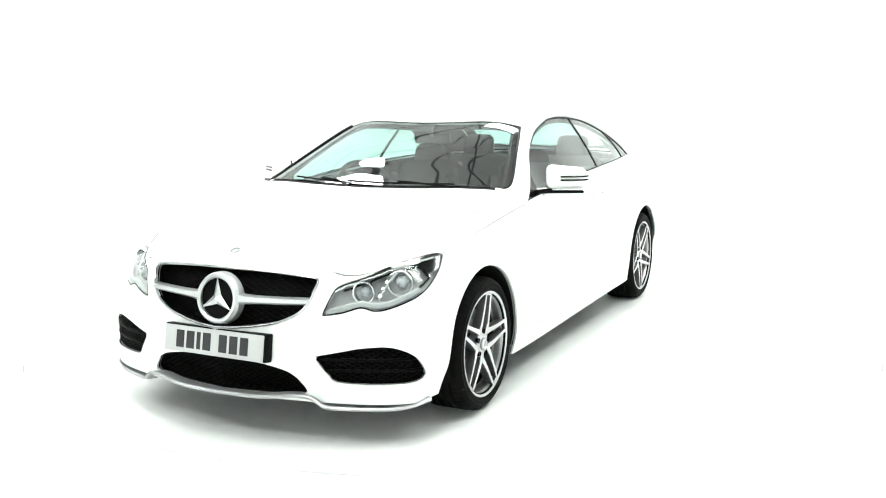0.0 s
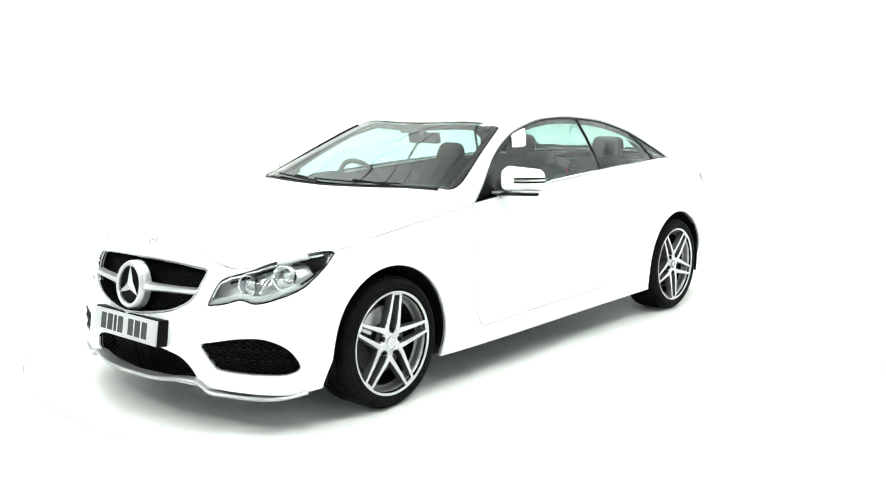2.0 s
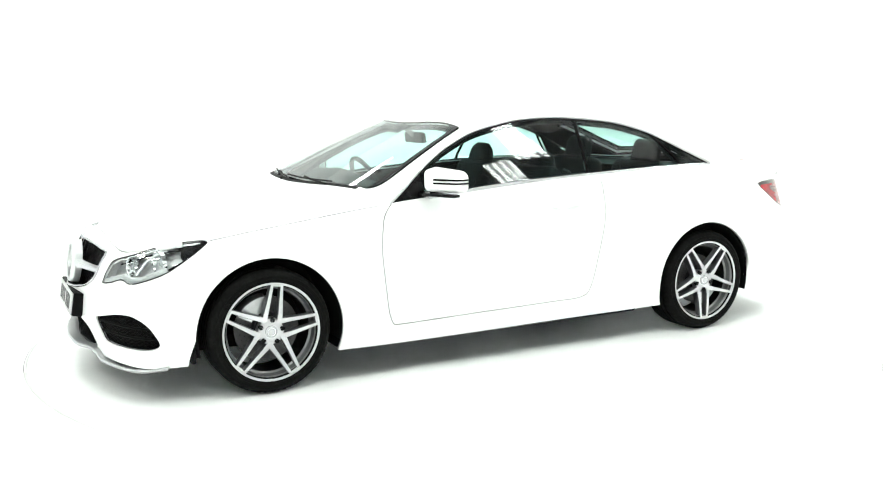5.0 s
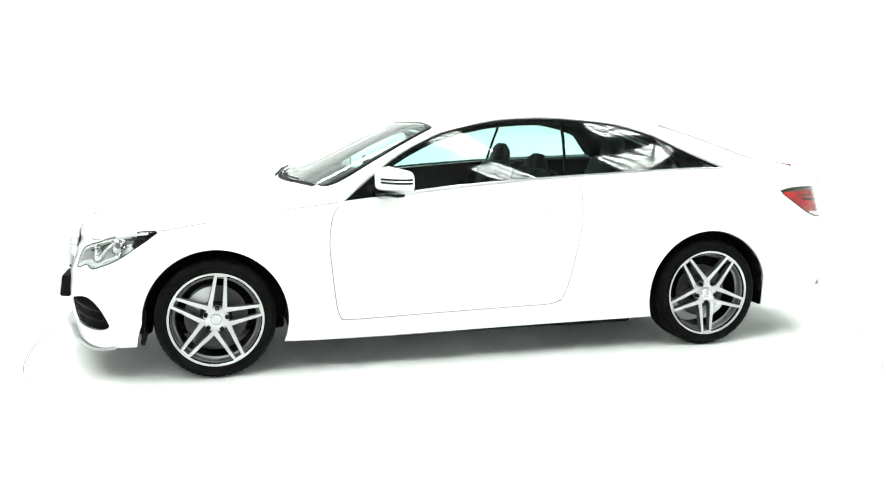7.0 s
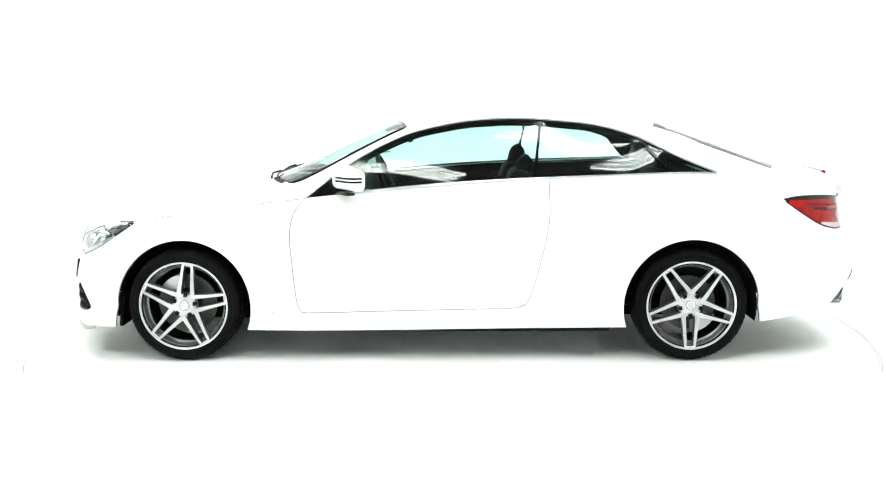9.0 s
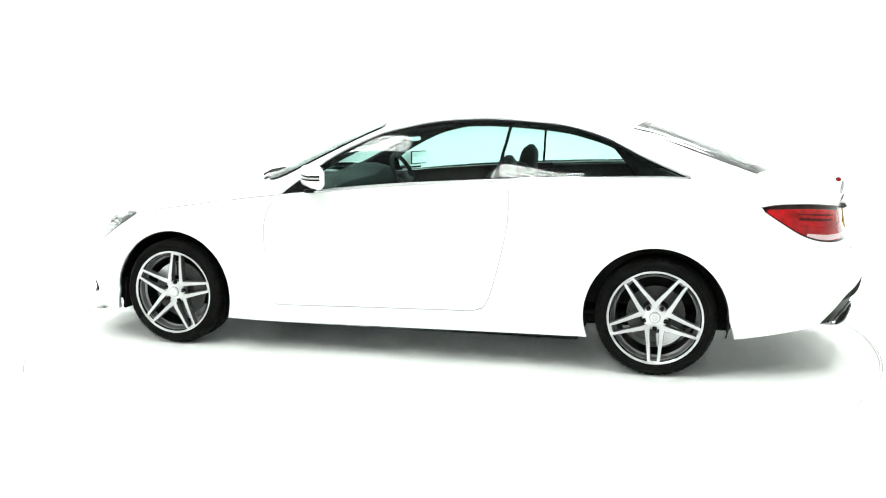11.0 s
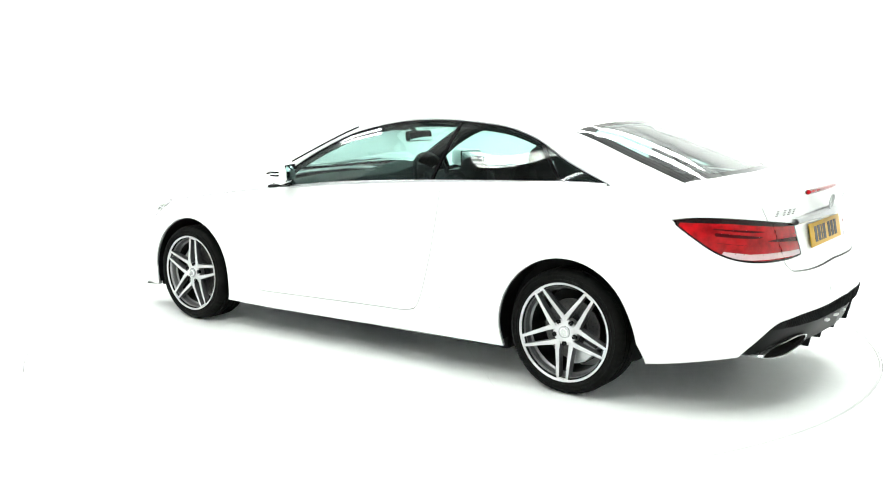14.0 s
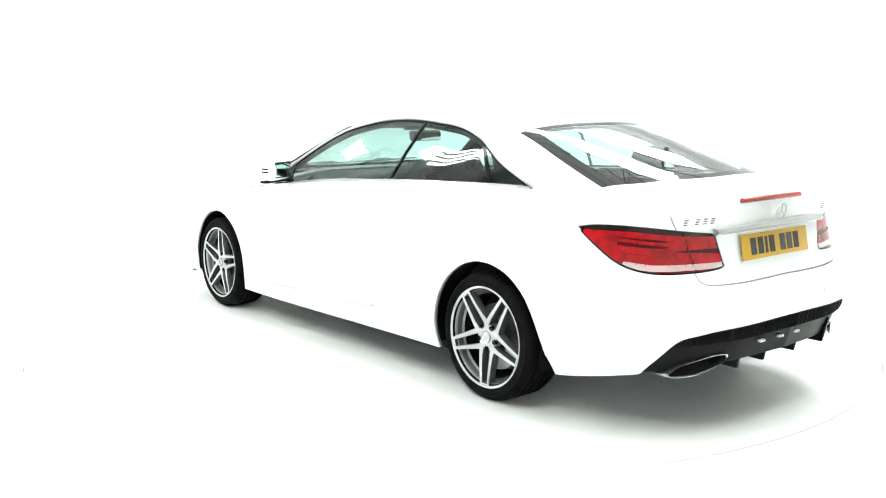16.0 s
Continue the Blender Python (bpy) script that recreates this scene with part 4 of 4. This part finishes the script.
        part("pipe_inside", bm, PIPE_DARK, pipe, "near-black inside of the pipe")
    # boot lid fittings
    number_plate(car, pose(-2.331, 0, .788, 0, -11, 180), YELLOW, "yellow number plate on the boot lid, bars for characters", .004)
    bm = bmesh.new()
    pts = [(-2.302 - .040 * (1 - (y / .42) ** 2), y, .868 + .010 * (1 - (y / .42) ** 2)) for y in np.linspace(-.42, .42, 25)]
    prev = None
    for x, y, z in pts:
        sec = [bm.verts.new((x + .02, y, z + .014)), bm.verts.new((x - .012, y, z + .013)), bm.verts.new((x - .022, y, z - .003)), bm.verts.new((x - .012, y, z - .013)), bm.verts.new((x + .02, y, z - .013))]
        if prev:
            for j in range(4):
                bm.faces.new((prev[j], prev[j + 1], sec[j + 1], sec[j]))
        prev = sec
    part("boot_handle_bar", bm, BLADE, car, "chrome bar above the number plate")
    lamp = under("high_brake_light", None, car)
    lamp["label"] = "slim red high brake light on the boot lid"
    for name, r, mat, out in (("lens", .0105, RED_LENS, .0), ("surround", .0125, DARK_LENS, -.005)):
        bm = bmesh.new()
        tube(bm, [(-2.303 - out - .012 * (1 - (y / .235) ** 2), y, .988 + .002 * (1 - (y / .23) ** 2)) for y in np.linspace(-.228, .228, 21) * (1 if out == 0 else .985)], r, 10)
        part(name, bm, mat, lamp)
    badge = under("rear_emblem", None, car, at=pose(-2.350, 0, .930, 0, 8, 180))
    bm = bmesh.new()
    revolve(bm, [(.034, 0), (.0345, .005), (.0385, .005), (.039, 0)], 36, at=pose(0, 0, 0, 0, 0, -90))
    for k in range(3):
        a = radians(90 + 120 * k)
        tube(bm, [(.004, 0, 0), (.003, .034 * math.cos(a), .034 * math.sin(a))], .0035, 4)
    part("badge_star", bm, BLADE, badge, "round chrome emblem")
    for group, y0, step, n in (("model_badge", .575, .042, 4), ("side_badge", -.455, .03, 1)):
        plate = under(group, None, car)
        plate["label"] = "small raised chrome lettering drawn as bars"
        for k in range(n):
            y = y0 - step * k - (.02 if k else 0)
            x = -2.341 + .16 * y * y + .03 * abs(y)
            bm = bmesh.new()
            for dz in (-.010, 0, .010):
                box(bm, (.004, .024, .0045), pose(x + dz * -.3, y, .918 + dz, 0, 0, 0), .001)
            part("badge_bar", bm, ALLOY_GREY, plate)
    for y, z in ((.66, .553), (.26, .556), (-.26, .556), (-.66, .553)):
        bm = bmesh.new()
        x = -2.437 + (.122 if abs(y) > .5 else 0)
        revolve(bm, [(.0001, .003), (.0095, .003), (.0105, 0), (.0115, .001), (.012, -.004)], 20, at=pose(x, y, z, 0, 0, 90 if abs(y) < .5 else (48 if y > 0 else 132)))
        part("parking_sensor", bm, PAINT, car, "white round parking sensor")
    bm = bmesh.new()
    vs = []
    for k in range(9):
        u = k / 8
        h = .040 * math.sin(math.pi * min(1, u * 1.02) ** .7) * (1 - .25 * u)
        x = -1.12 - .16 * u
        z = float(ROOF(x))
        vs.append([bm.verts.new((x, w, z + hh)) for w, hh in ((-.018, -.004), (-.008, h * .8), (0, h), (.008, h * .8), (.018, -.004))])
    for a, b in zip(vs, vs[1:]):
        for j in range(4):
            bm.faces.new((a[j], a[j + 1], b[j + 1], b[j]))
    part("roof_antenna", bm, PAINT, car, "small white shark-fin antenna")


# ---- car: sides ----
def sides(car, made):
    for s in (1, -1):
        patch = made["door"] if s > 0 else side_flip(made["door"])
        door = under("door", mesh_of("door", *panel(patch, .014), PAINT), car, "white front door, closed")
        handle = under("door_handle", None, door)
        bm = bmesh.new()
        path = outline([(-.250, .868, .838), (-.275, .889, .840), (-.34, .895, .843), (-.41, .889, .846), (-.435, .868, .847)], False, 5)
        tube(bm, [(x, y * s, z) for x, y, z in path], .0125, 8, flat=.7)
        part("grip", bm, PAINT, handle)
        bm = bmesh.new()
        revolve(bm, [(.001, .0015), (.028, .001), (.036, -.004)], 24, at=pose(-.34, s * .872, .838) @ Matrix.Diagonal((1.4, 1 * s, .75, 1)))
        part("handle_cup", bm, PAINT, handle)
        # added thin tube whose grey draws the shade of the door's rear gap
        gap = outline([(-.24, .30), (-.44, .308), (-.505, .36), (-.56, .54), (-.60, .72), (-.612, .86), (-.606, .955)], False, 8)
        near = made["door"][0]
        bm = bmesh.new()
        run = []
        for x, z in gap:
            d = np.hypot(near[:, 0] - x, near[:, 2] - z)
            d[near[:, 1] < .6] = 9
            k = np.argsort(d)[:4]
            run.append((x, s * (near[k, 1].mean() - .0012), z))
        tube(bm, run, .0021, 5)
        part("door_gap_line", bm, GAP_LINE, door, "thin grey line in the door gap, standing for its shade")
        under("door_card", mesh_of("door_card", *panel((patch[0] - [0, .085 * s, 0], patch[1]), .004), CABIN), door, "black leather door card")
        # door mirror
        mir = under("door_mirror", None, car)
        mir["label"] = "white door mirror with black foot"
        seat_of = pose(.452, s * .938, 1.012, 0, 0, 26 * s)
        bm = bmesh.new()
        box(bm, (.094, .222, .132), pose(0, 0, 0), .036, segments=4)
        for v in bm.verts:
            k = (v.co.y + .108) / .216
            v.co.z += .004 * (1 - k) - .018 * k * k * (v.co.z > 0)
            if v.co.x > 0:
                v.co.z *= .90
            v.co.x += .024 * (v.co.x > 0) * (1 - k) - .012 * k * k
            v.co.y *= s
        part("housing", bm, PAINT, mir, "white mirror shell", at=seat_of)
        bm = bmesh.new()
        box(bm, (.054, .200, .016), pose(.028, -.014 * s, -.073), .006)
        part("foot", bm, GLOSS_BLACK, mir, "glossy black mirror foot", at=seat_of)
        bm = bmesh.new()
        tube(bm, [(.525, s * .79, .938), (.515, s * .83, .941), (.500, s * .875, .945)], .016, 8, flat=1.8)
        part("arm", bm, GLOSS_BLACK, mir, "black arm to the door")
        bm = bmesh.new()
        box(bm, (.005, .164, .094), pose(-.0515, -.004 * s, .0), .002)
        part("glass_surround", bm, GLOSS_BLACK, mir, at=seat_of)
        bm = bmesh.new()
        box(bm, (.004, .152, .082), pose(-.0545, -.004 * s, .0), .0015)
        part("mirror_glass", bm, MIRROR, mir, "mirror glass", at=seat_of)
        for dz in (.008, -.010):
            bm = bmesh.new()
            path = outline([(.062, -.040, dz), (.054, .02, dz), (.043, .070, dz), (.026, .098, dz), (.006, .1115, dz), (-.026, .1120, dz)], False, 4)
            tube(bm, [(x, y * s, z) for x, y, z in path], .0052, 6)
            part("indicator_strip", bm, GLOSS_BLACK, mir, "slim dark indicator strip", at=seat_of)
    # wipers
    for y0, y1 in ((.50, -.12), (-.08, -.48)):
        wiper = under("wiper", None, car)
        path = []
        for u in np.linspace(0, 1, 13):
            y = y0 + (y1 - y0) * u
            x = .968 - .02 * u - .13 * (abs(y) / .72) ** 2.4
            zb = float(BELT(x))
            k = (abs(y) / float(BELT_WIDTH(x))) ** 3.4
            z = zb + (float(ROOF(x)) - zb) * math.sqrt(max(0, 1 - k)) + .010
            path.append((x, y, z))
        bm = bmesh.new()
        tube(bm, path, .005, 6)
        part("blade", bm, SEAL, wiper, "black wiper blade")
        bm = bmesh.new()
        m = path[6]
        tube(bm, [(path[0][0] + .035, y0 * 1.02, path[0][2] - .012), (m[0] + .02, (m[1] + y0) / 2, m[2] + .006), (m[0], m[1], m[2] + .010)], .006, 6)
        part("arm", bm, PLASTIC, wiper, "black wiper arm")


# ---- car: cabin ----
def cushion(size, bevel, at, bm, taper=1.0):
    return box(bm, size, at, bevel, taper, 3)


def cabin(car):
    for y in (.37, -.37):
        seat = under("front_seat", None, car)
        seat["label"] = "black leather front seat with upright headrest"
        bm = bmesh.new()
        cushion((.54, .52, .16), .05, pose(-.05, y, .42, 0, -6), bm)
        part("seat_base", bm, CABIN, seat)
        bm = bmesh.new()
        cushion((.15, .50, .60), .055, pose(-.40, y, .74, 0, -18), bm, .82)
        part("backrest", bm, CABIN, seat)
        for k in (-1, 1):
            bm = bmesh.new()
            cushion((.13, .09, .46), .04, pose(-.33, y + k * .215, .72, 0, -18), bm, .8)
            part("side_bolster", bm, CABIN, seat)
        bm = bmesh.new()
        cushion((.12, .27, .22), .058, pose(-.500, y, 1.028 - .03 * (y > 0), 0, -10), bm, .76)
        part("headrest", bm, CABIN, seat)
        bm = bmesh.new()
        tube(bm, [(-.56, y + .21, .99), (-.54, y + .22, 1.0), (-.52, y + .2, 1.01)], .012, 6)
        part("belt_guide", bm, CABIN_GREY, seat)
        rear = under("rear_seat", None, car)
        rear["label"] = "black leather rear seat with grey-black headrest"
        bm = bmesh.new()
        cushion((.50, .50, .18), .05, pose(-.95, y * .95, .50, 0, -8), bm)
        part("seat_base", bm, CABIN, rear)
        bm = bmesh.new()
        cushion((.15, .52, .56), .05, pose(-1.20, y * .95, .76, 0, -22), bm, .92)
        part("backrest", bm, CABIN, rear)
        bm = bmesh.new()
        cushion((.10, .25, .17), .045, pose(-1.315, y, 1.085, 0, -14), bm, .9)
        part("headrest", bm, CABIN_GREY, rear)
    bm = bmesh.new()
    prev = None
    for x, z in ((.92, .905), (.80, .945), (.66, .965), (.54, .965), (.46, .945), (.42, .88), (.44, .70), (.52, .55)):
        w = .74 if x < .7 else .66
        sec = []
        for k in np.linspace(-1, 1, 17):
            hood = .045 * math.exp(-((k * w + .37) / .17) ** 2) * (1 if x < .7 and z > .8 else .2)
            sec.append(bm.verts.new((x, k * w, z + hood - .05 * abs(k) ** 4)))
        if prev:
            for j in range(16):
                bm.faces.new((prev[j], prev[j + 1], sec[j + 1], sec[j]))
        prev = sec
    part("dashboard", bm, CABIN_GREY, car, "dark grey dashboard")
    bm = bmesh.new()
    cushion((1.1, .20, .22), .04, pose(-.02, 0, .50), bm)
    part("centre_console", bm, CABIN_GREY, car)
    wheel_ = under("steering_wheel", None, car, at=pose(.335, -.37, .895, 0, -64))
    wheel_["label"] = "black leather steering wheel"
    bm = bmesh.new()
    tube(bm, [(.182 * math.cos(a), .182 * math.sin(a), 0) for a in (2 * math.pi * k / 40 for k in range(40))], .0155, 8, closed=True)
    part("rim", bm, CABIN, wheel_)
    bm = bmesh.new()
    box(bm, (.12, .14, .05), pose(0, 0, -.01), .02)
    part("airbag_pad", bm, CABIN_GREY, wheel_)
    for a in (90, -90, 180):
        bm = bmesh.new()
        box(bm, (.11, .035, .018), pose(0, 0, 0, 0, 0, a) @ pose(.115, 0, -.008), .006)
        part("spoke", bm, SATIN if a == 180 else CABIN_GREY, wheel_)
    mir = under("interior_mirror", None, car)
    mir["label"] = "black interior mirror hung from the windscreen"
    bm = bmesh.new()
    box(bm, (.032, .245, .066), pose(.175, .0, 1.198, 0, 10), .014, segments=3)
    part("housing", bm, PLASTIC, mir)
    bm = bmesh.new()
    box(bm, (.003, .225, .05), pose(.1575, 0, 1.1955, 0, 10), .001)
    part("mirror_glass", bm, MIRROR, mir)
    bm = bmesh.new()
    tube(bm, [(.19, 0, 1.21), (.235, 0, 1.255), (.26, 0, 1.285)], .016, 8)
    box(bm, (.11, .13, .025), pose(.275, 0, 1.262, 0, 26), .01)
    part("mirror_stem", bm, PLASTIC, mir)
    bm = bmesh.new()
    vs = []
    for x in (-1.30, -1.45, -1.65, -1.90):
        vs.append([bm.verts.new((x, k * (.70 - .12 * (x < -1.8)), .985 + .02 * (x + 1.3))) for k in np.linspace(-1, 1, 9)])
    for a, b in zip(vs, vs[1:]):
        for j in range(8):
            bm.faces.new((a[j], a[j + 1], b[j + 1], b[j]))
    part("rear_shelf", bm, CABIN_GREY, car, "dark rear parcel shelf")
    for s in (1, -1):
        bm = bmesh.new()
        vs = []
        for x in (-.60, -.9, -1.2, -1.5, -1.85):
            vs.append([bm.verts.new((x, s * (float(BELT_WIDTH(x)) - .05), z)) for z in (.35, .7, float(BELT(x)) - .01)] + [bm.verts.new((x, s * (float(BELT_WIDTH(x)) - .012), float(BELT(x)) + .004))])
        for a, b in zip(vs, vs[1:]):
            for j in range(3):
                bm.faces.new((a[j], a[j + 1], b[j + 1], b[j]))
        part("side_lining", bm, CABIN, car, "black side lining beside the rear seats")
    bm = bmesh.new()
    box(bm, (2.0, 1.44, .03), pose(-.3, 0, .30), .01)
    part("carpet", bm, CABIN, car, "black cabin carpet")
    bm = bmesh.new()
    box(bm, (.03, 1.40, .60), pose(.86, 0, .58, 0, 6), .01)
    part("bulkhead", bm, CABIN, car)


def coupe():
    car = thing("car", "white two-door coupe with silver alloy wheels, parked on the turntable", "car")
    made = car_body(car)
    upper_shell(car)
    arches(car)
    front_end(car, made)
    rear_end(car, made)
    sides(car, made)
    cabin(car)
    for x, side, phase in ((1.38, 1, -8), (-1.38, 1, 180), (1.38, -1, 20), (-1.38, -1, 40)):
        wheel(car, x, side, phase)
    return car


studio()
table = turntable()
car = coupe()


def motions():
    """The turntable turns the car past the camera."""
    walk(table, [(t, pose(0, 0, FLOOR, 0, 0, a)) for t, a in HEAD])
    rows = []
    for t, a in HEAD:
        c, s = math.cos(radians(a)), math.sin(radians(a))
        rows.append((t, pose(CENTRE[0] * c - CENTRE[1] * s, CENTRE[0] * s + CENTRE[1] * c, 0, 0, 0, a)))
    walk(car, rows)


motions()
